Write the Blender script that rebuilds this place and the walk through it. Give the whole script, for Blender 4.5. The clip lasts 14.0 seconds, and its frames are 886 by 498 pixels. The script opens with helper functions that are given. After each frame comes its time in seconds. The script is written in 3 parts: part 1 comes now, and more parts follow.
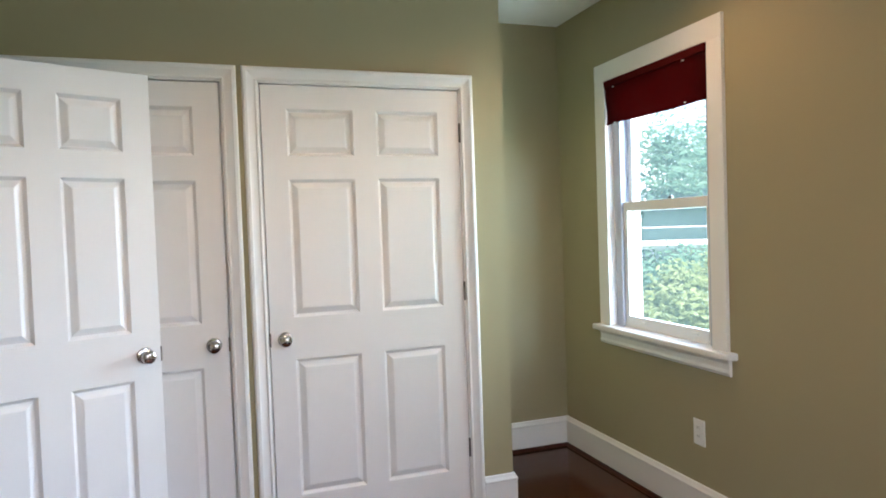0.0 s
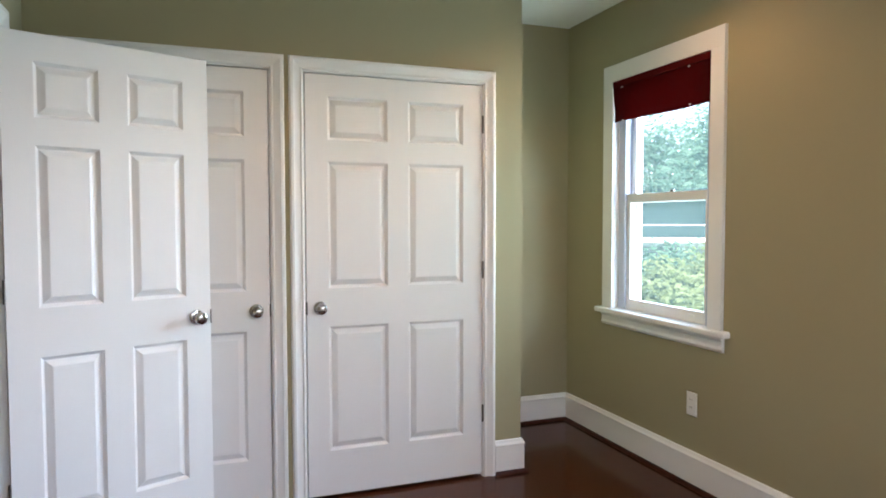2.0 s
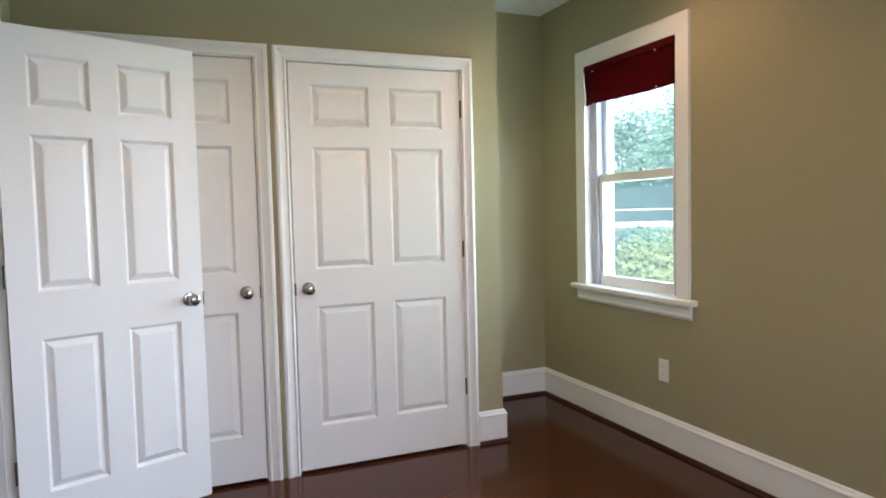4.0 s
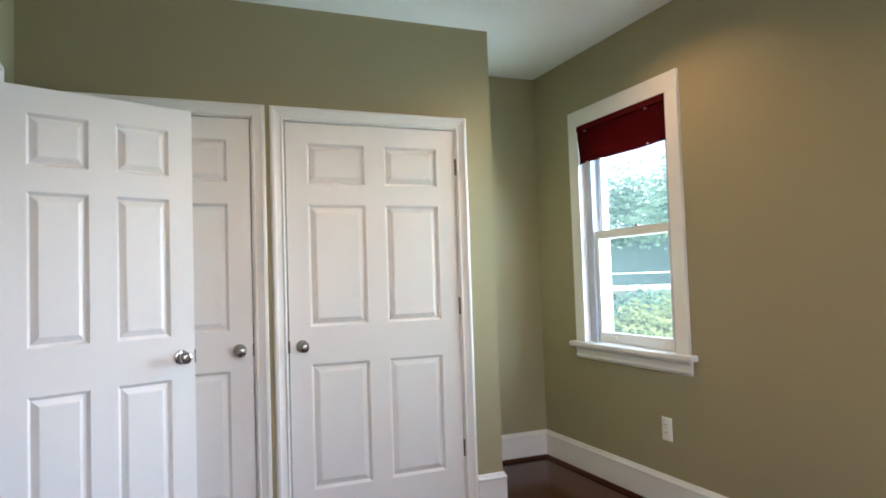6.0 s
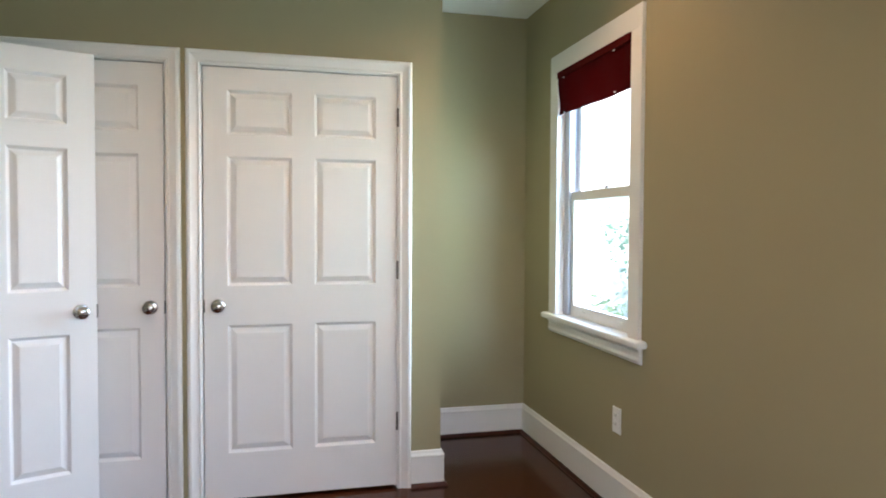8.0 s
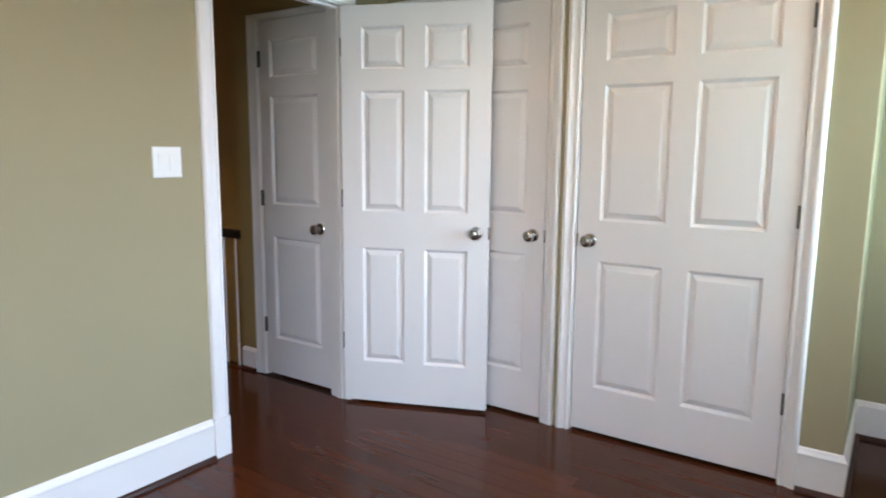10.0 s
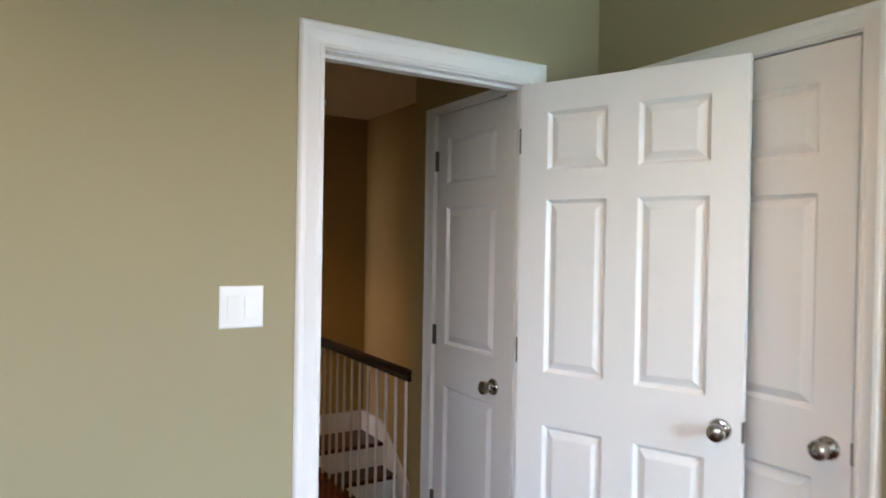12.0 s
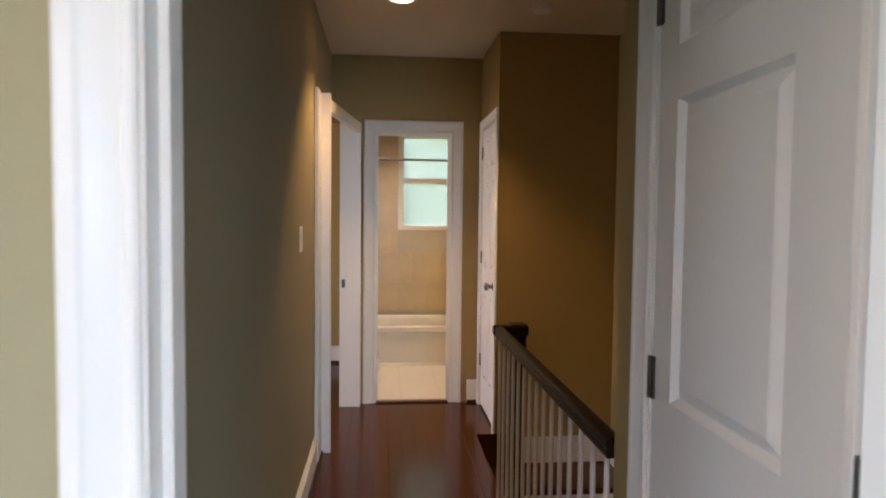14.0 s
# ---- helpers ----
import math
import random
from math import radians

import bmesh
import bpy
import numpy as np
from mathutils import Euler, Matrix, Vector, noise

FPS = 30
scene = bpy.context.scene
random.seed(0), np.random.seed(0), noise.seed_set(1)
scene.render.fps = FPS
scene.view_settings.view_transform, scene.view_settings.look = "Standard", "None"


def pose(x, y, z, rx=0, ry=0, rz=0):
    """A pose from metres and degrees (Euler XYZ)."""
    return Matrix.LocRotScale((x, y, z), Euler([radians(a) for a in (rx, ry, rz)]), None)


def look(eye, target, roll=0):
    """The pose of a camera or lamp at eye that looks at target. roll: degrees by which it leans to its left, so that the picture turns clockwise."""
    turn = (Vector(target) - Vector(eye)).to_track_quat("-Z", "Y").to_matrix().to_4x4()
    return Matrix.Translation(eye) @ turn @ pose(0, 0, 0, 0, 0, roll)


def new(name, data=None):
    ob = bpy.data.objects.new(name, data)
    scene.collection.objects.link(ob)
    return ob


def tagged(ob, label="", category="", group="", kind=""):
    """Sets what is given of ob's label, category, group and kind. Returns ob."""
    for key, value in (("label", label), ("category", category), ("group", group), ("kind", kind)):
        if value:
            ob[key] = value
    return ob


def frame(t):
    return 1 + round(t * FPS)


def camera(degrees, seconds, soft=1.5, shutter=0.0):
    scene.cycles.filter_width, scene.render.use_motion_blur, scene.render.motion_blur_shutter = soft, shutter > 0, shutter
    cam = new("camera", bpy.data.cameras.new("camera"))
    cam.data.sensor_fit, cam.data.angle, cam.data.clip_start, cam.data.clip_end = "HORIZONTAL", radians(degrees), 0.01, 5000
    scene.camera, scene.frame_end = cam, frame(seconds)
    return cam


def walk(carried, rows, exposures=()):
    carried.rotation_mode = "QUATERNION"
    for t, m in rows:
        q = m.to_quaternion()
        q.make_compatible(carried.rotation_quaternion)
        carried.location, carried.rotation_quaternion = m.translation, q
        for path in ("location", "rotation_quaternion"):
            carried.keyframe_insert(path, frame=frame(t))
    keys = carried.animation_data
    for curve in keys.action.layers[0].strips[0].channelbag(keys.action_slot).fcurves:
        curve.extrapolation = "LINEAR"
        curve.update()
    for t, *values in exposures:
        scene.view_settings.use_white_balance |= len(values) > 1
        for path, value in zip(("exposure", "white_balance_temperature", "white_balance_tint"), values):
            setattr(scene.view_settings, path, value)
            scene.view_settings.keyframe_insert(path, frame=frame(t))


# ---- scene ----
cam = camera(67.7, 14.0, soft=1.8, shutter=0.3)
PATH = [
    (0, (0.047, 0.07, 1.409), (0.693, 1.962, 1.344), -2.0),
    (0.5, (0.007, -0.016, 1.407), (0.639, 1.88, 1.355), -0.6),
    (1, (-0.071, -0.076, 1.398), (0.578, 1.815, 1.344), 0.1),
    (1.5, (-0.161, -0.102, 1.383), (0.512, 1.78, 1.314), 0.1),
    (2, (-0.23, -0.13, 1.363), (0.463, 1.744, 1.275), -0.1),
    (2.5, (-0.262, -0.167, 1.35), (0.445, 1.7, 1.231), -0.3),
    (2.7, (-0.288, -0.171, 1.339), (0.434, 1.689, 1.209), -0.5),
    (4.8, (-0.321, -0.291, 1.264), (0.446, 1.555, 1.217), -1.7),
    (5, (-0.326, -0.286, 1.241), (0.443, 1.561, 1.236), -1.8),
    (5.5, (-0.315, -0.281, 1.241), (0.444, 1.569, 1.298), -1.8),
    (6, (-0.281, -0.251, 1.252), (0.481, 1.596, 1.341), -1.9),
    (6.5, (-0.171, -0.21, 1.261), (0.627, 1.622, 1.347), -1.8),
    (7, (0.042, -0.216, 1.27), (0.86, 1.608, 1.331), -1.5),
    (7.2, (0.146, -0.224, 1.284), (0.945, 1.609, 1.324), -1.2),
    (9.3, (1.267, -0.031, 1.323), (0.662, 1.858, 1.069), 0.8),
    (9.5, (1.331, 0.025, 1.323), (0.551, 1.847, 1.053), 0.7),
    (10, (1.484, 0.149, 1.34), (0.358, 1.776, 1.05), 0.5),
    (10.5, (1.525, 0.282, 1.387), (0.177, 1.737, 1.133), 0.3),
    (11, (1.405, 0.51, 1.441), (-0.093, 1.824, 1.277), 0.5),
    (11.5, (1.24, 0.843, 1.47), (-0.359, 2.043, 1.399), 0.8),
    (12, (1.015, 1.198, 1.487), (-0.699, 2.229, 1.466), 1.0),
    (12.5, (0.72, 1.502, 1.497), (-1.1, 2.333, 1.472), 1.2),
    (13, (0.418, 1.782, 1.476), (-1.487, 2.39, 1.422), 1.3),
    (13.5, (0.113, 1.999, 1.447), (-1.854, 2.346, 1.36), 1.3),
    (14, (-0.229, 2.147, 1.408), (-2.218, 2.328, 1.305), 0.6),
]
EXPOSURES = [(0.0, 2.54, 6320, 18), (9.5, 2.54, 6300, 18), (10.5, 2.52, 6300, 18), (11.5, 2.54, 6450, 18), (12.5, 2.62, 6520, 18), (13.0, 2.64, 6500, 18), (14.0, 2.72, 6450, 18)]
walk(cam, [(t, look(eye, target, roll)) for t, eye, target, roll in PATH], EXPOSURES)

# ---- daylight ----
world = bpy.data.worlds.new("sky")
scene.world = world
world.use_nodes = True
wn = world.node_tree.nodes
sky = wn.new("ShaderNodeTexSky")
sky.sky_type, sky.sun_disc = "NISHITA", False
SUN = Vector((0.02, -0.62, 0.78)).normalized()
sky.sun_elevation = math.asin(SUN.z)
sky.sun_rotation = math.atan2(SUN.x, SUN.y)
wn["Background"].inputs["Strength"].default_value = 0.10
world.node_tree.links.new(sky.outputs[0], wn["Background"].inputs["Color"])
sun_data = bpy.data.lights.new("sun", "SUN")
sun_data.energy, sun_data.angle, sun_data.color = 3.0, radians(0.5), (1.0, 0.95, 0.86)
sun = new("sun", sun_data)
sun.matrix_world = look(SUN * 30, (0, 0, 0))


def area_lamp(name, eye, target, wide, high, watts, colour):
    data = bpy.data.lights.new(name, "AREA")
    data.shape, data.size, data.size_y, data.energy, data.color = "RECTANGLE", wide, high, watts, colour
    lamp = new(name, data)
    lamp.matrix_world = look(eye, target)
    return lamp


def spot_lamp(name, eye, watts, colour, spread=130, soft=0.05):
    data = bpy.data.lights.new(name, "SPOT")
    data.energy, data.color, data.spot_size, data.spot_blend, data.shadow_soft_size = watts, colour, radians(spread), 0.6, soft
    lamp = new(name, data)
    lamp.matrix_world = look(eye, (eye[0], eye[1] + 0.001, 0))
    return lamp


SOUTHY = -1.40
WARM = (1.0, 0.62, 0.33)
# daylight from unseen windows: area lamps added for the bedroom's east and south openings
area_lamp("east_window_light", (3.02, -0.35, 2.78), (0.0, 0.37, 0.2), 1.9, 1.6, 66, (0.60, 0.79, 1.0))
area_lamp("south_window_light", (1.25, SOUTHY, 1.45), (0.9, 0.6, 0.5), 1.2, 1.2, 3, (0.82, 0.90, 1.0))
# two lamps added outdoors, out of view, to strengthen the alcove window's daylight
area_lamp("yard_daylight_fill", (4.3, 1.7, 1.05), (1.6, 3.2, 1.5), 3.2, 5.4, 150, (0.62, 0.93, 0.94))
area_lamp("alcove_daylight_fill", (5.0, 3.95, 2.5), (-0.9, 3.95, 1.1), 2.8, 3.0, 182, (0.60, 0.82, 0.98))
# lamp added for daylight at the side room's unseen window
area_lamp("side_room_window_light", (-4.6, -0.95, 1.5), (-4.6, 2.0, 1.0), 1.2, 1.3, 6, (1.0, 0.84, 0.78))
# warm recessed lamps; the bedroom's last two are added for warmth, unseen
for x, y, watts in ((1.5, 2.28, 5.4), (-0.25, 0.35, 4.8), (1.42, 0.35, 2.6), (0.3, 1.9, 5.8)):
    spot_lamp("bedroom_lamp", (x, y, 2.625), watts, WARM, 150)
spot_lamp("hall_lamp", (-3.82, 2.24, 2.545), 14.0, (1.0, 0.60, 0.25), 106)
# added to brighten the bathroom tiles; no fixture stands there
spot_lamp("bath_fill", (-5.9, 2.3, 2.5), 13, (1.0, 0.80, 0.55))


# ---- materials ----
def material(name, colour, rough=0.5, metal=0.0, vary=0.08, scale=6.0, fine=90.0, bump=0.05, coat=0.0):
    """Paint-like surface: slow mottling, fine grain and a little relief."""
    m = bpy.data.materials.new(name)
    m.use_nodes = True
    nt, n = m.node_tree, m.node_tree.nodes
    b = n["Principled BSDF"]
    tc = n.new("ShaderNodeTexCoord")
    big, small = n.new("ShaderNodeTexNoise"), n.new("ShaderNodeTexNoise")
    big.inputs["Scale"].default_value, small.inputs["Scale"].default_value = scale, fine
    big.inputs["Detail"].default_value = 6
    for t in (big, small):
        nt.links.new(tc.outputs["Object"], t.inputs["Vector"])
    mix = n.new("ShaderNodeMix")
    mix.data_type = "RGBA"
    mix.inputs["A"].default_value = (*[c * (1 - vary) for c in colour], 1)
    mix.inputs["B"].default_value = (*[min(1, c * (1 + vary)) for c in colour], 1)
    nt.links.new(big.outputs["Fac"], mix.inputs["Factor"])
    nt.links.new(mix.outputs["Result"], b.inputs["Base Color"])
    rr = n.new("ShaderNodeMapRange")
    rr.inputs["To Min"].default_value, rr.inputs["To Max"].default_value = max(0.02, rough - 0.07), min(1, rough + 0.07)
    nt.links.new(big.outputs["Fac"], rr.inputs["Value"])
    nt.links.new(rr.outputs["Result"], b.inputs["Roughness"])
    b.inputs["Metallic"].default_value = metal
    b.inputs["Coat Weight"].default_value = coat
    bp = n.new("ShaderNodeBump")
    bp.inputs["Strength"].default_value, bp.inputs["Distance"].default_value = bump, 0.002
    nt.links.new(small.outputs["Fac"], bp.inputs["Height"])
    nt.links.new(bp.outputs["Normal"], b.inputs["Normal"])
    return m


def wood(name, dark, light, rough=0.3, along="X", object_vary=0.25, scale=1.0):
    """Stained hardwood: long grain along one axis, tone changing from board to board."""
    m = bpy.data.materials.new(name)
    m.use_nodes = True
    nt, n = m.node_tree, m.node_tree.nodes
    b = n["Principled BSDF"]
    geo, info = n.new("ShaderNodeNewGeometry"), n.new("ShaderNodeObjectInfo")
    add = n.new("ShaderNodeVectorMath")
    add.operation = "MULTIPLY_ADD"
    add.inputs[1].default_value = (7.3, 11.1, 5.7)
    nt.links.new(info.outputs["Random"], add.inputs[0])
    nt.links.new(geo.outputs["Position"], add.inputs[2])
    mp = n.new("ShaderNodeMapping")
    s = [38.0 * scale] * 3
    s["XYZ".index(along)] = 2.2 * scale
    mp.inputs["Scale"].default_value = s
    nt.links.new(add.outputs[0], mp.inputs["Vector"])
    g = n.new("ShaderNodeTexNoise")
    g.inputs["Scale"].default_value, g.inputs["Detail"].default_value, g.inputs["Distortion"].default_value = 1.0, 8, 0.6
    nt.links.new(mp.outputs[0], g.inputs["Vector"])
    mix = n.new("ShaderNodeMix")
    mix.data_type = "RGBA"
    mix.inputs["A"].default_value, mix.inputs["B"].default_value = (*dark, 1), (*light, 1)
    nt.links.new(g.outputs["Fac"], mix.inputs["Factor"])
    hsv = n.new("ShaderNodeHueSaturation")
    mr = n.new("ShaderNodeMapRange")
    mr.inputs["To Min"].default_value, mr.inputs["To Max"].default_value = 1 - object_vary, 1 + object_vary
    nt.links.new(info.outputs["Random"], mr.inputs["Value"])
    nt.links.new(mr.outputs["Result"], hsv.inputs["Value"])
    nt.links.new(mix.outputs["Result"], hsv.inputs["Color"])
    nt.links.new(hsv.outputs["Color"], b.inputs["Base Color"])
    wear = n.new("ShaderNodeTexNoise")
    wear.inputs["Scale"].default_value = 3.0
    nt.links.new(geo.outputs["Position"], wear.inputs["Vector"])
    rr = n.new("ShaderNodeMapRange")
    rr.inputs["To Min"].default_value, rr.inputs["To Max"].default_value = rough - 0.06, rough + 0.08
    nt.links.new(wear.outputs["Fac"], rr.inputs["Value"])
    nt.links.new(rr.outputs["Result"], b.inputs["Roughness"])
    b.inputs["Specular IOR Level"].default_value = 0.20
    bp = n.new("ShaderNodeBump")
    bp.inputs["Strength"].default_value, bp.inputs["Distance"].default_value = 0.006, 0.002
    nt.links.new(g.outputs["Fac"], bp.inputs["Height"])
    nt.links.new(bp.outputs["Normal"], b.inputs["Normal"])
    return m


def pane_glass(name, tint=(1, 1, 1), veil=0.012):
    m = bpy.data.materials.new(name)
    m.use_nodes = True
    nt, n = m.node_tree, m.node_tree.nodes
    n.remove(n["Principled BSDF"])
    clear, gloss, mix = (n.new("ShaderNodeBsdfTransparent"), n.new("ShaderNodeBsdfGlossy"), n.new("ShaderNodeMixShader"))
    clear.inputs["Color"].default_value = (*tint, 1)
    gloss.inputs["Roughness"].default_value = 0.02
    mix.inputs[0].default_value = 0.05
    nt.links.new(clear.outputs[0], mix.inputs[1])
    nt.links.new(gloss.outputs[0], mix.inputs[2])
    # faint pale veil added to imitate glare haze over the outdoor view
    haze, veiled = n.new("ShaderNodeBsdfTranslucent"), n.new("ShaderNodeMixShader")
    haze.inputs["Color"].default_value = (0.72, 0.92, 0.90, 1)
    veiled.inputs[0].default_value = veil
    nt.links.new(mix.outputs[0], veiled.inputs[1])
    nt.links.new(haze.outputs[0], veiled.inputs[2])
    nt.links.new(veiled.outputs[0], n["Material Output"].inputs["Surface"])
    return m


def glowing(name, colour, strength):
    m = bpy.data.materials.new(name)
    m.use_nodes = True
    b = m.node_tree.nodes["Principled BSDF"]
    b.inputs["Emission Color"].default_value = (*colour, 1)
    b.inputs["Emission Strength"].default_value = strength
    return m


SAGE = material("sage_wall_paint", (0.335, 0.295, 0.178), 0.75, vary=0.05, scale=1.6, fine=260, bump=0.12)
TAN = material("tan_hall_paint", (0.365, 0.265, 0.112), 0.75, vary=0.05, scale=1.6, fine=260, bump=0.12)
CEIL = material("ceiling_paint", (0.86, 0.87, 0.86), 0.85, vary=0.03, scale=2, fine=200, bump=0.15)
# cream tone paints the lamp's warm light into the white hall ceiling
CEIL_WARM_LIT = material("warm_lit_ceiling_paint", (0.70, 0.62, 0.50), 0.85, vary=0.03, scale=2, fine=200, bump=0.15)
WHITE = material("white_trim_paint", (0.80, 0.79, 0.78), 0.36, vary=0.025, scale=5, fine=140, bump=0.05)
DOORWHITE = material("white_door_paint", (0.80, 0.785, 0.785), 0.34, vary=0.02, scale=4, fine=180, bump=0.08)
PLASTIC = material("white_plastic", (0.82, 0.82, 0.80), 0.3, vary=0.01, bump=0.0)
NICKEL = material("satin_nickel", (0.42, 0.39, 0.37), 0.17, 1.0, vary=0.08, scale=40, bump=0.02)
STEEL = material("dull_hinge_steel", (0.16, 0.15, 0.14), 0.38, 1.0, vary=0.15, scale=60, bump=0.05)
FLOORWOOD = wood("cherry_stained_floor", (0.038, 0.0090, 0.0035), (0.072, 0.0195, 0.0068), 0.16)
DARKWOOD = wood("dark_stained_trim", (0.018, 0.006, 0.004), (0.055, 0.018, 0.010), 0.32)
RAILWOOD = wood("espresso_rail_wood", (0.009, 0.0045, 0.003), (0.026, 0.012, 0.007), 0.4)
SUBFLOOR = material("dark_joint", (0.006, 0.003, 0.002), 0.8)
# bluish shade on the window's white side liners, put into their colour
VINYL_SHADED = material("shaded_white_vinyl", (0.47, 0.50, 0.58), 0.4, vary=0.02, bump=0.0)
RED = material("maroon_shade_cloth", (0.070, 0.0030, 0.0040), 0.9, vary=0.2, scale=20, fine=600, bump=0.4)
RED.node_tree.nodes["Principled BSDF"].inputs["Specular IOR Level"].default_value = 0.12
TUB = material("tub_enamel", (0.78, 0.74, 0.66), 0.32, vary=0.02, bump=0.0)
TILE = material("beige_wall_tile", (0.55, 0.43, 0.26), 0.3, vary=0.18, scale=5, fine=60, bump=0.04)
GROUT = material("tile_grout", (0.50, 0.44, 0.34), 0.8)
BATHFLOOR = material("pale_floor_tile", (0.76, 0.72, 0.66), 0.35, vary=0.06, scale=6, fine=80, bump=0.04)
SIDING = material("white_siding", (0.80, 0.80, 0.78), 0.6)
ROOFING = material("slate_blue_roofing", (0.036, 0.082, 0.078), 0.85, vary=0.25, scale=8, fine=40, bump=0.3)
GRASS = material("lawn", (0.07, 0.12, 0.04), 0.9, vary=0.3, scale=1.5, fine=20, bump=0.4)
BARK = material("bark", (0.12, 0.09, 0.06), 0.9, vary=0.3, scale=10, fine=50, bump=0.5)
LEAF = material("leaf_green", (0.085, 0.15, 0.06), 0.55, vary=0.35, scale=1.2, fine=30, bump=0.1)
LEAFLIGHT = material("leaf_yellow_green", (0.17, 0.22, 0.08), 0.55, vary=0.35, scale=1.5, fine=30, bump=0.1)
LEAFBLUE = material("leaf_blue_green", (0.085, 0.18, 0.115), 0.6, vary=0.3, scale=1.2, fine=30, bump=0.1)
for leaf in (LEAF, LEAFLIGHT, LEAFBLUE):
    lt = leaf.node_tree
    glow_side, blend = lt.nodes.new("ShaderNodeBsdfTranslucent"), lt.nodes.new("ShaderNodeMixShader")
    colour_link = lt.nodes["Principled BSDF"].inputs["Base Color"].links[0].from_socket
    lt.links.new(colour_link, glow_side.inputs["Color"])
    blend.inputs[0].default_value = 0.45
    lt.links.new(lt.nodes["Principled BSDF"].outputs[0], blend.inputs[1])
    lt.links.new(glow_side.outputs[0], blend.inputs[2])
    lt.links.new(blend.outputs[0], lt.nodes["Material Output"].inputs["Surface"])
GLASS = pane_glass("window_glass")
FROSTED = bpy.data.materials.new("frosted_glass")
FROSTED.use_nodes = True
fn = FROSTED.node_tree
fn.nodes.remove(fn.nodes["Principled BSDF"])
milk, see, both = fn.nodes.new("ShaderNodeBsdfTranslucent"), fn.nodes.new("ShaderNodeBsdfTransparent"), fn.nodes.new("ShaderNodeMixShader")
milk.inputs["Color"].default_value = (0.92, 0.90, 0.72, 1)
both.inputs[0].default_value = 0.35
fn.links.new(milk.outputs[0], both.inputs[1])
fn.links.new(see.outputs[0], both.inputs[2])
fn.links.new(both.outputs[0], fn.nodes["Material Output"].inputs["Surface"])
LAMPGLOW = glowing("lamp_lens", (1.0, 0.58, 0.26), 3.2)


# ---- builders ----
def box(bm, x0, x1, y0, y1, z0, z1):
    v = [bm.verts.new(p) for p in ((x0, y0, z0), (x1, y0, z0), (x1, y1, z0), (x0, y1, z0), (x0, y0, z1), (x1, y0, z1), (x1, y1, z1), (x0, y1, z1))]
    for f in ((3, 2, 1, 0), (4, 5, 6, 7), (0, 1, 5, 4), (1, 2, 6, 5), (2, 3, 7, 6), (3, 0, 4, 7)):
        bm.faces.new([v[i] for i in f])
    return bm


def soft_box(x0, x1, y0, y1, z0, z1, r=0.004, steps=2):
    bm = box(bmesh.new(), x0, x1, y0, y1, z0, z1)
    bmesh.ops.bevel(bm, geom=list(bm.edges), offset=r, segments=steps, affect="EDGES", profile=0.5)
    return bm


def part(name, bm, mat, parent=None, label="", smooth=False):
    me = bpy.data.meshes.new(name)
    bmesh.ops.recalc_face_normals(bm, faces=list(bm.faces))
    bm.to_mesh(me)
    bm.free()
    me.materials.append(mat)
    if smooth:
        me.polygons.foreach_set("use_smooth", [True] * len(me.polygons))
        me.set_sharp_from_angle(angle=radians(35))
    ob = new(name, me)
    if parent:
        ob.parent = parent
    if label:
        tagged(ob, label)
    return ob


def structure(name, bm, mat, label, category, smooth=False):
    return tagged(part(name, bm, mat, smooth=smooth), label, category, kind="structure")


def thing(name, m, label, category, group="", kind=""):
    ob = new(name)
    ob.empty_display_size = 0.05
    ob.matrix_world = m
    return tagged(ob, label, category, group, kind)


def lathe(profile, steps=24, axis="Y", hollow=False):
    """Turn (radius, height) pairs about an axis."""
    bm = bmesh.new()
    rings = []
    for r, h in profile:
        ring = []
        for i in range(steps):
            a = 2 * math.pi * i / steps
            c, s = r * math.cos(a), r * math.sin(a)
            ring.append(bm.verts.new({"Y": (c, h, s), "Z": (c, s, h), "X": (h, c, s)}[axis]))
        rings.append(ring)
    for a, b in zip(rings, rings[1:] + rings[:1] if hollow else rings[1:]):
        for i in range(steps):
            bm.faces.new((a[i], a[(i + 1) % steps], b[(i + 1) % steps], b[i]))
    if not hollow:
        bm.faces.new(rings[0])
        bm.faces.new(rings[-1])
    return bm


def run(profile, length, bm=None, start=0.0, mitre=(0, 0)):
    """A moulding along +x: profile of (proud towards -y, up z) pairs; mitre: how far each end grows per unit of proudness."""
    bm = bm or bmesh.new()
    a = [bm.verts.new((start - mitre[0] * d, -d, z)) for d, z in profile]
    b = [bm.verts.new((start + length + mitre[1] * d, -d, z)) for d, z in profile]
    n = len(profile)
    for i in range(n):
        j = (i + 1) % n
        bm.faces.new((a[i], b[i], b[j], a[j]))
    bm.faces.new(a)
    bm.faces.new(b)
    return bm


# ---- the shell of the bedroom ----
CEILING, HALLCEIL, T = 2.638, 2.56, 0.12
WEST, EAST, NORTH, SOUTH, ENDX, BACK = -0.895, 2.115, 3.04, -1.30, 1.388, 3.78
DOORTOP = 2.062


def wall(name, axis, c0, c1, a0, a1, z0, z1, openings, mat, label):
    """Wall between c0 and c1 across, from a0 to a1 along; openings are (from, to, bottom, top)."""
    bm = bmesh.new()

    def piece(p, q, lo, hi):
        if q - p > 1e-4 and hi - lo > 1e-4:
            box(bm, *((c0, c1, p, q) if axis == "y" else (p, q, c0, c1)), lo, hi)

    at = a0
    for p, q, lo, hi in sorted(openings):
        piece(at, p, z0, z1)
        piece(p, q, z0, lo)
        piece(p, q, hi, z1)
        at = q
    piece(at, a1, z0, z1)
    return structure(name, bm, mat, label, "wall")


